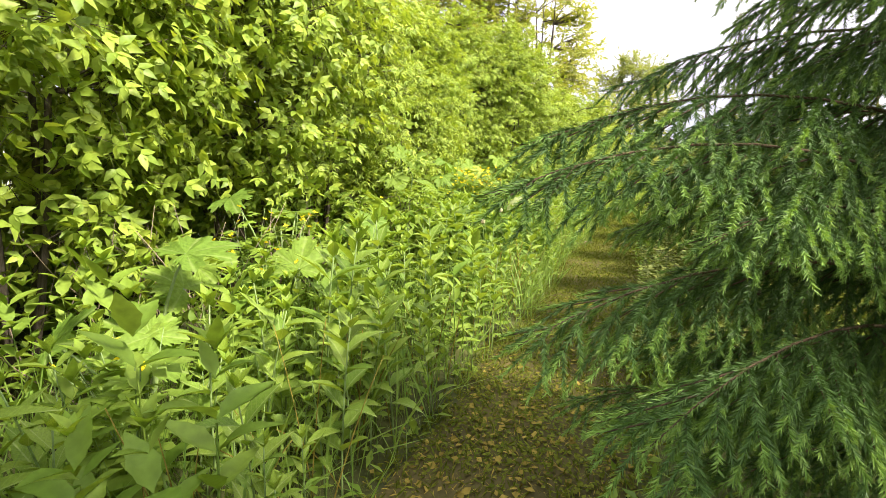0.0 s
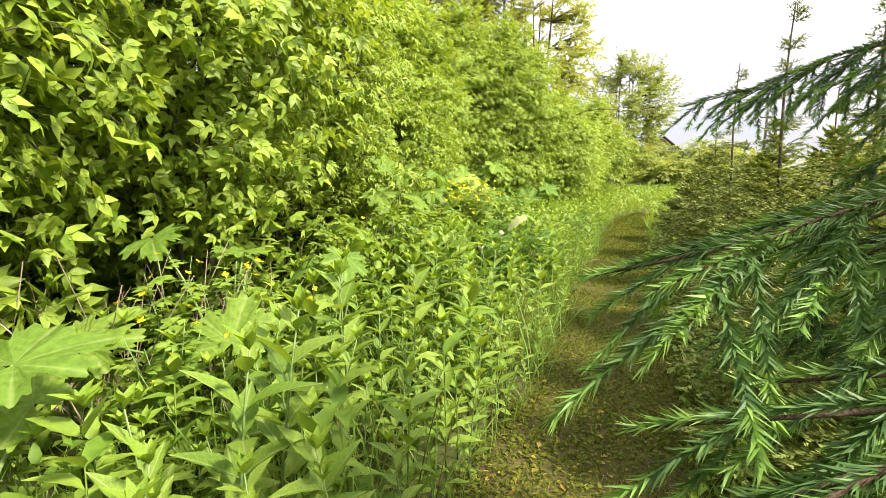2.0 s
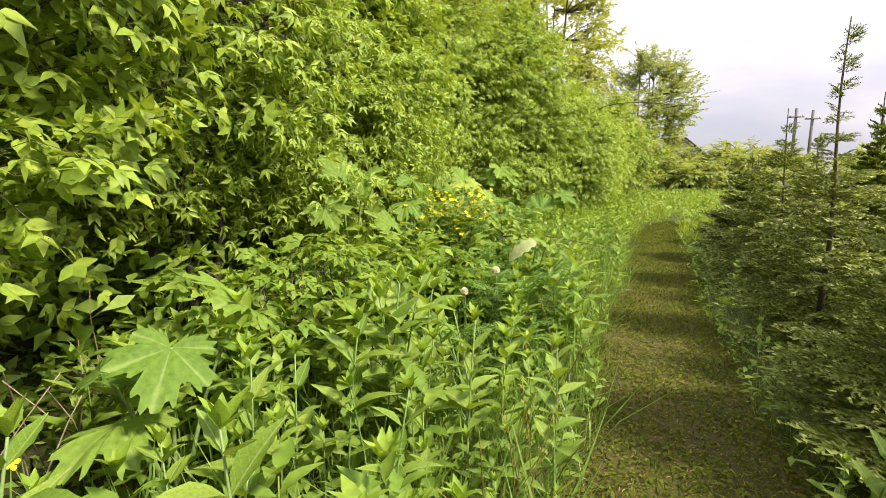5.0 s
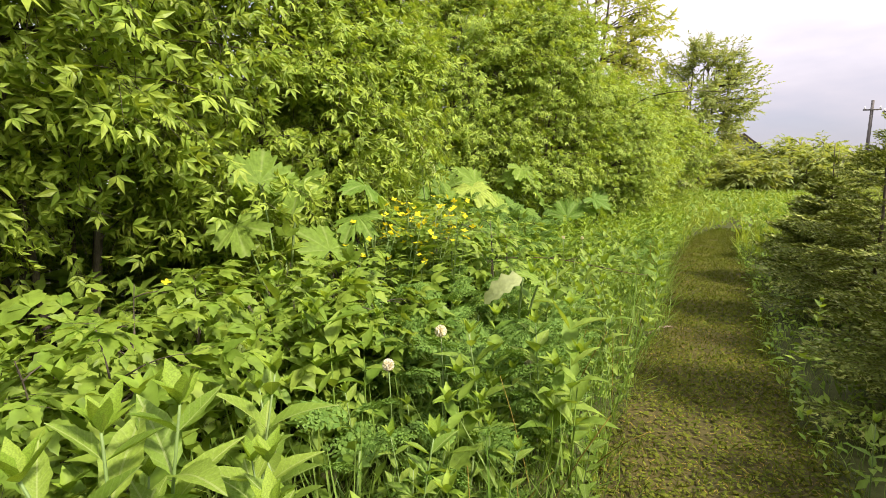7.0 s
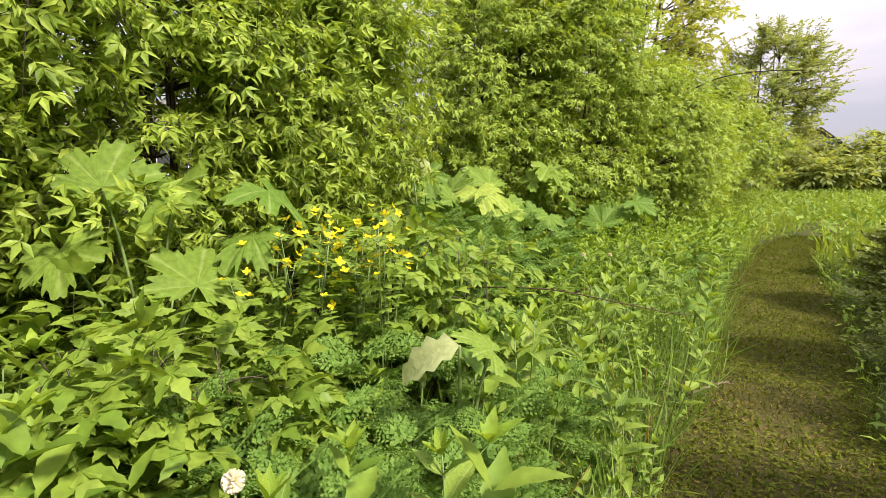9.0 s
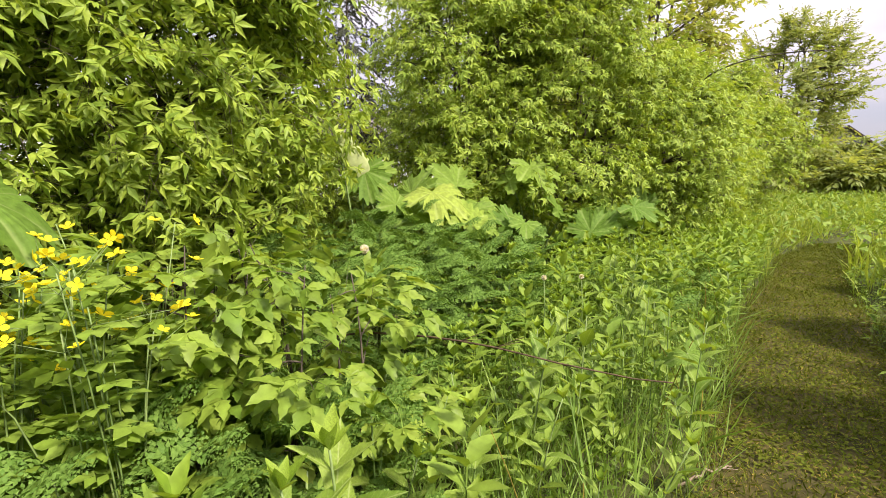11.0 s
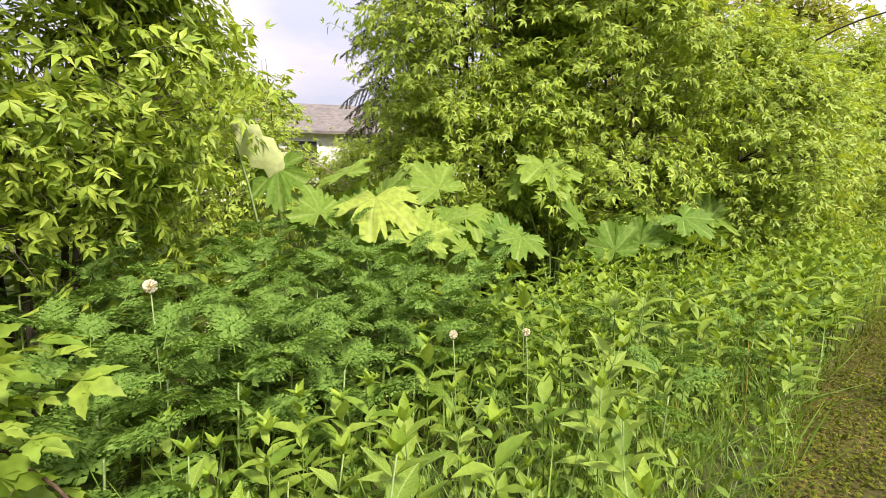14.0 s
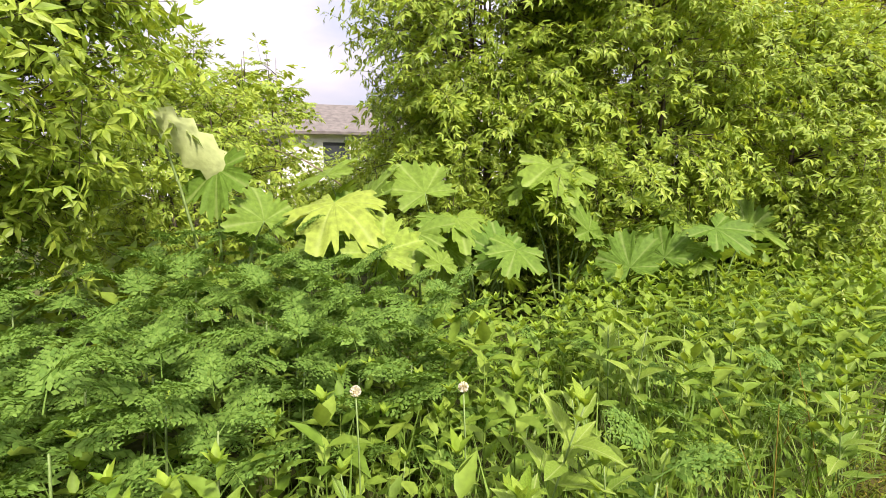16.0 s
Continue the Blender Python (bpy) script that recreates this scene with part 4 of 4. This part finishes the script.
def hogweed(x, y, leaves, label="giant hogweed with broad lobed green leaves", extra=4, group="hogweed clump"):
    """Leaves given as (x, y, z, size, azimuth, tilt, look); each stands on its own stalk from one root."""
    root = tagged(new("hogweed_plant"), label, "plant", group)
    root.location = (x, y, 0)
    todo = list(leaves)
    for k in range(extra):
        a = rng.uniform(0, 6.28)
        todo.append((x + math.cos(a) * 0.3, y + math.sin(a) * 0.3, rng.uniform(0.45, 1.0), rng.uniform(0.16, 0.26), math.degrees(a), rng.uniform(-30, 10), "green"))
    for lx, ly, lz, size, az, tilt, kind in todo:
        a = math.radians(az)
        tip = np.array((lx - x, ly - y, lz))
        leaf = new("leaf", random.choice(HOG[kind]))
        leaf.parent = root
        if rng.random() < 0.5:
            # held up like a fan, its face to the light
            a, tilt = a + math.pi, rng.uniform(28, 60)
        turn = Euler((math.radians(tilt + rng.uniform(-14, 8)), rng.uniform(-0.35, 0.35), a - math.pi / 2 + rng.uniform(-0.5, 0.5)))
        back = turn.to_matrix() @ Vector((0, 0.3 * size * 1.15, 0))
        leaf.matrix_basis = Matrix.LocRotScale(Vector(tip) - back, turn, Vector((size * 1.1, size * 1.15, size * 1.15)))
        if kind == "pale":
            # a leaf turned over by the wind, its underside to the path
            leaf.data = DRAPED
            y_ax = Vector((math.cos(a) * 0.77, math.sin(a) * 0.77, -0.64)).normalized()
            x_ax = y_ax.cross(Vector((0.7, -0.55, 0.45))).normalized()
            leaf.matrix_basis = Matrix.LocRotScale(Vector(tip), Matrix((x_ax, y_ax, x_ax.cross(y_ax))).transposed().to_quaternion(), Vector((size * 0.75, size, size)))
            if size < 0.12:
                leaf.data = FOLDED
                y_ax = Vector((-0.8, -0.45, -0.35)).normalized()
                x_ax = y_ax.cross(Vector((0.45, -0.45, 0.8))).normalized()
                leaf.matrix_basis = Matrix.LocRotScale(Vector(tip), Matrix((x_ax, y_ax, x_ax.cross(y_ax))).transposed().to_quaternion(), Vector.Fill(3, size * 2.4))
        end = np.array(leaf.matrix_basis.translation)
        part("stalk", tube(curve((0, 0, -0.02), (end[0] * 0.35, end[1] * 0.35, end[2] * 0.75), end, 7), np.linspace(0.012, 0.006, 7), 5), M_STEM, root)
        if kind != "green":
            tagged(leaf, "yellowing leaf" if kind == "yellow" else "pale upturned leaf underside")
    return root


G, Y, P = "green", "yellow", "pale"
hogweed(-1.75, 4.2, [(-2.0, 4.6, 0.95, 0.24, 20, -25, G), (-2.0, 3.95, 1.1, 0.2, -20, -10, G), (-1.25, 3.75, 0.74, 0.23, -50, -20, G), (-1.4, 3.5, 0.62, 0.22, -80, -20, G), (-1.7, 3.4, 0.78, 0.24, -60, -25, G)])
hogweed(-1.55, 5.1, [(-1.38, 4.97, 0.84, 0.2, -30, -35, G), (-1.75, 5.0, 0.78, 0.16, -90, -30, G)], "burdock-like plant with rounded green leaves", 3)
hogweed(-1.3, 2.6, [(-1.1, 2.5, 0.68, 0.17, -40, -20, G), (-1.4, 2.9, 0.76, 0.18, 30, -15, G)], extra=3)
hogweed(-2.35, 7.75, [(-2.42, 7.66, 1.54, 0.25, -20, -40, G), (-2.27, 7.85, 1.42, 0.24, -70, -50, G), (-2.37, 7.4, 1.16, 0.22, -60, -30, G), (-2.0, 7.82, 1.08, 0.26, -40, -25, G)])
hogweed(-1.95, 8.35, [(-1.88, 8.22, 1.4, 0.25, 40, -20, G), (-1.92, 8.0, 1.2, 0.21, -60, -20, G), (-1.7, 8.4, 1.1, 0.24, 20, -30, G)])
hogweed(-0.75, 8.1, [(-0.66, 7.95, 0.93, 0.11, 213, -18, P), (-0.62, 8.04, 0.92, 0.13, 20, -20, G)], "hogweed with one flipped pale leaf", 0)
hogweed(-2.95, 11.0, [(-2.9, 10.66, 1.86, 0.52, 67, 0, P), (-2.86, 10.98, 1.46, 0.25, -60, -50, G), (-2.75, 11.2, 1.3, 0.26, 0, -30, G)], "hogweed with a large flipped pale leaf", 3)
hogweed(-2.6, 11.8, [(-2.5, 11.5, 1.28, 0.38, -30, -28, Y), (-2.3, 11.75, 1.1, 0.3, -10, -35, Y), (-2.75, 11.6, 1.2, 0.3, -90, -25, G)], "hogweed with large yellowing leaves", 3)
hogweed(-3.1, 12.9, [(-3.1, 12.65, 1.42, 0.36, -40, -10, G), (-3.4, 12.4, 1.35, 0.32, -100, -25, G), (-2.8, 12.7, 1.15, 0.34, -30, -30, G)])
hogweed(-2.75, 13.0, [(-2.68, 12.75, 1.1, 0.32, -45, -25, G), (-2.45, 12.95, 0.95, 0.28, 0, -30, G), (-2.2, 12.85, 0.9, 0.26, -40, -20, G)])
hogweed(-2.6, 14.0, [(-2.5, 13.75, 1.5, 0.42, -30, -38, G), (-2.7, 13.6, 1.45, 0.34, -120, -30, G), (-2.3, 13.9, 1.1, 0.3, 0, -30, G)])
hogweed(-3.95, 12.6, [(-3.95, 12.3, 1.55, 0.34, -70, -15, G), (-4.2, 12.5, 1.3, 0.3, 200, -20, G), (-3.7, 12.3, 1.2, 0.28, -40, -25, G)])
hogweed(-2.4, 15.2, [(-2.35, 15.0, 1.3, 0.3, -40, -25, G), (-2.0, 15.1, 1.05, 0.3, -10, -30, G), (-2.2, 14.7, 0.95, 0.3, -60, -25, G)])
hogweed(-1.75, 16.1, [(-1.7, 15.95, 1.0, 0.34, -30, -20, G), (-1.5, 15.9, 0.9, 0.3, -10, -25, G), (-1.9, 15.8, 0.9, 0.28, -80, -25, G)])
for x, y in ((-1.9, 13.9), (-3.3, 13.9), (-1.5, 14.8), (-1.95, 14.6), (-3.3, 11.9), (-4.6, 13.3), (-1.3, 16.9), (-2.6, 12.3)):
    hogweed(x, y, [(x + 0.1, y - 0.15, rng.uniform(0.8, 1.05), 0.3, -40, -25, G), (x - 0.2, y - 0.1, rng.uniform(0.75, 0.95), 0.27, -120, -25, G)], extra=3)
hogweed(-0.2, 10.55, [(-0.12, 10.44, 0.56, 0.13, -45, -35, G)], "small hogweed with one lobed leaf by the path", 0)
hogweed(-0.55, 4.9, [(-0.5, 4.8, 0.5, 0.14, 0, -30, G)], "small broad-leaved plant by the path", 0)

# ---- fern-leaved hemlock ----
DIAMOND = (np.array(((0, 0, 0), (-0.28, 0.45, 0.05), (0.28, 0.45, 0.05), (0, 1, -0.06))), np.array(((0, 2, 1), (1, 2, 3))))


def frond(seed):
    """Thrice-divided frond of unit length along y."""
    gen = np.random.default_rng(seed)
    where, way, size = [], [], []
    for k in range(8):
        y = 0.26 + 0.72 * k / 8
        for sgn in (-1, 1):
            span = 0.5 * (1 - (y - 0.2) / 0.95) * gen.uniform(0.85, 1.1) + 0.05
            ax = unit(np.array((sgn, 0.75, -0.25 + 0.1 * gen.normal())))
            cr = unit(np.cross(ax, UP))
            for j in range(7):
                u = (j + 0.6) / 7
                spot = np.array((0, y, -0.22 * y * y)) + ax * span * u - UP * 0.06 * u * u
                for s2 in (-1, 1):
                    where.append(spot)
                    way.append(ax * 0.8 + cr * s2 + UP * gen.normal() * 0.3 + gen.normal(size=3) * 0.2)
                    size.append((0.055 + 0.23 * span * (1 - u)) * gen.uniform(0.7, 1.15))
            where.append(np.array((0, y, -0.22 * y * y)) + ax * span * 0.9)
            way.append(ax)
            size.append(0.05)
    t = np.linspace(0, 0.98, 7)
    rib = tube(np.stack([0 * t, t, -0.22 * t * t], 1), np.linspace(0.01, 0.003, 7), 3)
    return join([rib, scatter(DIAMOND, where, way, UP + gen.normal(size=(len(where), 3)) * 0.4, size)])


FROND_MESH = [mesh_of("frond", frond(s), M_FERN, True) for s in (1, 2, 3)]


def fern(x, y, height, fronds=12):
    root = thing("hemlock_plant", join([tube(curve((0, 0, -0.02), (0.02, 0, height * 0.4), (0.03, 0.02, height * 0.7), 5), np.linspace(0.009, 0.004, 5), 5)]), M_STEM,
                 "blue-green hemlock with feathery fern-like fronds", "plant", "hemlock patch")
    root.location = (x, y, 0)
    for k in range(fronds):
        t = (k + 1) / fronds
        az, lift = 2.4 * k + rng.uniform(-0.3, 0.3), rng.uniform(-0.1, 0.7) + 0.5 * t
        ob = new("frond", random.choice(FROND_MESH))
        ob.parent = root
        y_ax = Vector((math.cos(az), math.sin(az), lift)).normalized()
        x_ax = y_ax.cross(Vector((0, 0, 1))).normalized()
        ob.matrix_basis = Matrix.LocRotScale(Vector((0.03 * t, 0.02 * t, height * (0.3 + 0.62 * t))), Matrix((x_ax, y_ax, x_ax.cross(y_ax))).transposed().to_quaternion(),
                                             Vector.Fill(3, (0.36 - 0.13 * t) * rng.uniform(0.75, 1.15)))


for x, y in spread(-1.5, -0.5, 7.3, 9.3, 9, 0.22, 11):
    fern(x, y, rng.uniform(0.62, 0.8) - 0.12 * (x + 1))
for x, y in spread(-3.0, -1.4, 9.4, 11.7, 10, 0.22, 12):
    fern(x, y, rng.uniform(0.85, 1.0) + 0.2 * (-1.4 - x))
for x, y in ((-0.9, 6.6), (-0.55, 6.9), (-0.75, 12.4), (-0.45, 12.9), (-0.5, 11.6), (-1.1, 13.6), (-1.5, 12.3), (-0.9, 14.2), (-0.4, 14.0)):
    fern(x, y, rng.uniform(0.55, 0.7), 6)

# ---- celandine with yellow flowers ----
LOBED = join([scatter(CLOVER, [(0, 0.5, 0)], [(0, 1, -0.1)], UP, 0.5)] + [scatter(CLOVER, [(0, yy, 0)], [(sg * 0.9, 0.6, -0.1)], UP, 0.42) for yy in (0.2, 0.45) for sg in (-1, 1)])
PETAL4 = join([scatter(blade([(0.5, 0.36), (0.85, 0.25)], 0.2, -0.1), [(0, 0, 0)], [(math.cos(a), math.sin(a), 0.25)], UP, 1.0) for a in (0.3, 1.87, 3.44, 5.01)])
FLOWER_MESH = mesh_of("flower", PETAL4, M_PETAL)


def celandine(x, y, height, flowers):
    lines, where, way, tops = [], [], [], []
    for k in range(7):
        a = rng.uniform(0, 6.28)
        top = np.array((math.cos(a) * rng.uniform(0.05, 0.25), math.sin(a) * rng.uniform(0.05, 0.25), height * rng.uniform(0.75, 1.0)))
        line = curve((0, 0, -0.02), (top[0] * 0.3, top[1] * 0.3, height * 0.6), top, 5)
        lines.append(tube(line, np.linspace(0.004, 0.002, 5), 4))
        tops.append(top)
        for t in np.linspace(0.3, 0.95, 8):
            q = line[int(t * 4)] + (line[min(int(t * 4) + 1, 4)] - line[int(t * 4)]) * (t * 4 % 1)
            b = rng.uniform(0, 6.28)
            where.append(q)
            way.append((math.cos(b), math.sin(b), 0.2))
    root = tagged(new("celandine_plant"), "celandine with lobed leaves and small yellow flowers", "flower", "celandines")
    root.location = (x, y, 0)
    part("stem", join(lines), M_STEM, root)
    part("foliage", scatter(LOBED, where, way, UP + wander(len(where)) * 0.3, rng.uniform(0.1, 0.17, len(where))), M_CEL, root)
    for k in range(flowers):
        q = tops[k % 7] + rng.normal(size=3) * (0.06, 0.06, 0.04)
        stalk = part("flower_stalk", tube([tops[k % 7] - (0, 0, 0.05), q], (0.0015, 0.001), 3), M_STEM, root)
        fl = new("flower", FLOWER_MESH)
        fl.parent = root
        tagged(fl, "bright yellow flower")
        fl.matrix_basis = Matrix.LocRotScale(Vector(q), Euler((rng.normal() * 0.5, rng.normal() * 0.5, rng.uniform(0, 6))), Vector.Fill(3, rng.uniform(0.02, 0.028)))


for x, y, h, k in ((-1.78, 7.98, 1.2, 20), (-1.6, 8.1, 1.3, 24), (-1.45, 8.25, 1.34, 22), (-1.3, 8.3, 1.3, 16), (-1.65, 8.5, 1.38, 14), (-1.55, 4.0, 1.04, 10), (-1.72, 3.8, 1.06, 9), (-1.35, 4.25, 0.9, 4),
                   (-2.15, 7.05, 0.9, 2), (-0.75, 2.15, 0.82, 4), (-1.35, 3.45, 0.85, 4)):
    celandine(x, y, h, k)

# ---- young box elders at the front ----
YOUNG = "knee-high young box elder with bright yellow-green leaves"
for x, y, h, r in ((-1.7, 7.0, 0.95, 0.38), (-1.95, 6.6, 1.1, 0.4), (-1.45, 7.45, 0.95, 0.36), (-2.1, 7.1, 0.95, 0.4), (-1.55, 7.5, 0.85, 0.35), (-1.3, 9.0, 1.25, 0.36),
                   (-1.55, 8.75, 1.35, 0.4), (-1.75, 5.9, 1.15, 0.45)):
    shrub("box_elder_seedling", YOUNG, "shrub", x, y, h, r, 4, 5, 3, (LEAF3_LOBED, LEAF3_LOBED), 0.22, M_ELDER_YOUNG, 0.35, 0.011, 2, 0.2, group="young box elders", droop=0.15, rough=True)

# ---- dandelion clocks ----
for x, y, h in ((-0.78, 7.13, 0.83), (-0.95, 6.95, 0.7), (-1.86, 9.89, 1.06), (-1.12, 10.85, 0.8), (-0.98, 11.2, 0.76), (-0.5, 7.6, 0.55)):
    root = thing("dandelion_clock", tube(curve((0, 0, -0.02), (0.03, 0, h * 0.5), (0, 0, h), 5), 0.003, 5), M_STEM, "seeding dandelion with a round white head", "flower", "dandelions")
    root.location = (x, y, 0)
    w = unit(wander(170))
    ball = scatter((np.array(((-0.02, 0, 0), (0.02, 0, 0), (-0.14, 1, 0), (0.14, 1, 0.02))), np.array(((0, 1, 3), (0, 3, 2)))), np.tile((0, 0, h), (170, 1)), w, wander(170), 0.028 if y < 10 else 0.019)
    part("seed_head", ball, M_CLOCK, root, "fluffy white seed head")

# ---- fallen branches and dry stalks ----


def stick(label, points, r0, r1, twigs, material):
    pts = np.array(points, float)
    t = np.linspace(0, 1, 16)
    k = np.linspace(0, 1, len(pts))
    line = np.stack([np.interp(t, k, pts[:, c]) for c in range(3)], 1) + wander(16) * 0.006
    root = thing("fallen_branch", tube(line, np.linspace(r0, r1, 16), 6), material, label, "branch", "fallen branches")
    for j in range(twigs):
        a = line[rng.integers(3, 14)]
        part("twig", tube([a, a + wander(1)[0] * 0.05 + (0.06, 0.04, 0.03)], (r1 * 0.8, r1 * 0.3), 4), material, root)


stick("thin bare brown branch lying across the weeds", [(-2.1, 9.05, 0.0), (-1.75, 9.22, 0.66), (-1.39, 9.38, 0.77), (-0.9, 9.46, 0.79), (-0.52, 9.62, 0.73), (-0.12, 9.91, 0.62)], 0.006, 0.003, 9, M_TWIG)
stick("long pale dry stalk leaning in the gap", [(-5.75, 11.2, 2.16), (-5.5, 11.7, 2.0), (-5.12, 12.76, 1.61), (-4.9, 13.6, 0.9), (-4.85, 13.9, 0.0)], 0.008, 0.012, 2, M_DEADWOOD)
stick("short dry stick by the path edge", [(-0.12, 10.2, 0.01), (0.02, 10.35, 0.05), (0.08, 10.5, 0.02)], 0.008, 0.005, 1, M_DEADWOOD)
lines = []
for k in range(90):
    a = np.array((-2.3 + rng.normal() * 0.35, 3.9 + rng.normal() * 0.8, 0.0))
    b = a + (rng.normal() * 0.35, rng.normal() * 0.35, rng.uniform(0.5, 1.15))
    lines.append(tube(curve(a, (a + b) / 2 + wander(1)[0] * 0.12, b, 5), np.linspace(0.006, 0.002, 5), 4))
thing("dry_brush", join(lines), M_DEADWOOD, "tangle of dry dead stalks under the hedge", "brushwood", kind="stuff")

# ---- far buildings, poles and woods ----


def gable_house(name, label, m, width, depth, eave, ridge, wall_mat, roof_mat, windows, over=0.35, plank=0.0):
    """House with its gable end on the local -y side; windows as (side, along, sill, width, height)."""
    root = tagged(new(name), label, "building")
    root.matrix_world = m
    w, d = width / 2, depth
    v = [(-w, 0, 0), (w, 0, 0), (w, 0, eave), (0, 0, ridge), (-w, 0, eave), (-w, d, 0), (w, d, 0), (w, d, eave), (0, d, ridge), (-w, d, eave)]
    f = [(0, 1, 2), (0, 2, 4), (2, 3, 4), (5, 7, 6), (5, 9, 7), (9, 8, 7), (1, 6, 7), (1, 7, 2), (5, 0, 4), (5, 4, 9), (0, 5, 6), (0, 6, 1)]
    part("wall", (v, f), wall_mat, root, flat=True)
    k = (ridge - eave) / w
    for s in (-1, 1):
        e = (s * (w + over), eave - over * k + 0.06)
        prof = [(e[0], e[1]), (0, ridge + 0.06), (0, ridge + 0.18), (e[0], e[1] + 0.12)]
        vv = [(x, yy, z) for yy in (-over, d + over) for x, z in prof]
        ff = [(0, 1, 2), (0, 2, 3), (4, 6, 5), (4, 7, 6), (0, 4, 5), (0, 5, 1), (3, 2, 6), (3, 6, 7), (0, 3, 7), (0, 7, 4), (1, 5, 6), (1, 6, 2)]
        part("roof", (vv, ff), roof_mat, root, flat=True)
    for side, along, sill, ww, hh in windows:
        if side == "gable":
            frame_box, pane = box(along - ww / 2, -0.06, sill, along + ww / 2, -0.002, sill + hh), box(along - ww / 2 + 0.08, -0.075, sill + 0.08, along + ww / 2 - 0.08, -0.064, sill + hh - 0.08)
        else:
            frame_box, pane = box(w + 0.002, along - ww / 2, sill, w + 0.06, along + ww / 2, sill + hh), box(w + 0.064, along - ww / 2 + 0.08, sill + 0.08, w + 0.075, along + ww / 2 - 0.08, sill + hh - 0.08)
        win = part("window", frame_box, M_PLASTER, root, flat=True)
        part("pane", pane, M_GLASS, win, "dark window pane", flat=True)
    return root


gable_house("grey_house", "weathered grey wooden house with a gable", pose(2.9, 51, 0, 0, 0, 8), 4.2, 6.5, 2.5, 4.2, M_GREYWOOD, M_DARKROOF,
            [("gable", -0.9, 1.0, 0.8, 1.1), ("gable", 0.9, 1.0, 0.8, 1.1), ("gable", 0.0, 2.6, 0.6, 0.6)])
gable_house("wooden_shed", "low dark tarred shed behind the spruces", pose(4.8, 43, 0, 0, 0, 75), 2.4, 3.0, 1.3, 1.75, M_GREYWOOD, M_DARKROOF, [("gable", 0, 0.6, 0.4, 0.4)])
gable_house("wooden_shed", "low shed with a brown roof", pose(9.3, 49.3, 0, 0, 0, 80), 2.6, 3.4, 1.7, 2.4, M_GREYWOOD, M_ROOF, [("gable", 0, 0.8, 0.4, 0.5)])
gable_house("white_building", "long low building with pale walls and grey-brown roof", pose(-26.2, 15.4, 0, 0, 0, -26.7), 6.0, 20.0, 3.4, 4.75, M_PLASTER, M_ROOF,
            [("side", a, 1.5, 1.3, 1.5) for a in (2.0, 5.0, 8.0, 11.0, 14.0, 17.0)], 0.5)

for x, y, h in ((11.2, 53.9, 6.7), (12.3, 53.7, 6.5)):
    pole = tagged(new("utility_pole"), "grey wooden utility pole with a crossbar", "pole", "utility poles")
    pole.location = (x, y, 0)
    part("post", tube([(0, 0, -0.2), (0, 0, h * 0.5), (0, 0, h)], (0.14, 0.12, 0.1), 8), M_POLE, pole)
    part("crossbar", box(-0.55, -0.17, h - 0.75, 0.55, -0.08, h - 0.65), M_POLE, pole)
    for k in (-0.45, 0.45):
        part("insulator", tube([(k, -0.12, h - 0.652), (k, -0.12, h - 0.45)], (0.05, 0.04), 6), M_PLASTER, pole)

# woods on the horizon
spots, n = [], 0
for k in range(150):
    a = rng.uniform(-math.pi, math.pi)
    r = rng.uniform(75, 130)
    h = rng.uniform(3.5, 6.5) * r / 85
    w = rng.uniform(2.5, 5)
    g = unit(wander(110)) * (w, w, h * 0.5) * rng.uniform(0.6, 1.0, (110, 1)) + (math.sin(a) * r, 10 + math.cos(a) * r, h * 0.5)
    spots.append(g)
spots = np.concatenate(spots)
spots[:, 2] = np.abs(spots[:, 2])
thing("distant_woods", scatter(SIMPLE, spots, wander(len(spots)), UP + wander(len(spots)) * 0.6, rng.uniform(1.0, 2.0, len(spots))), M_FAR, "far line of green woods on the horizon", "woods", kind="stuff")
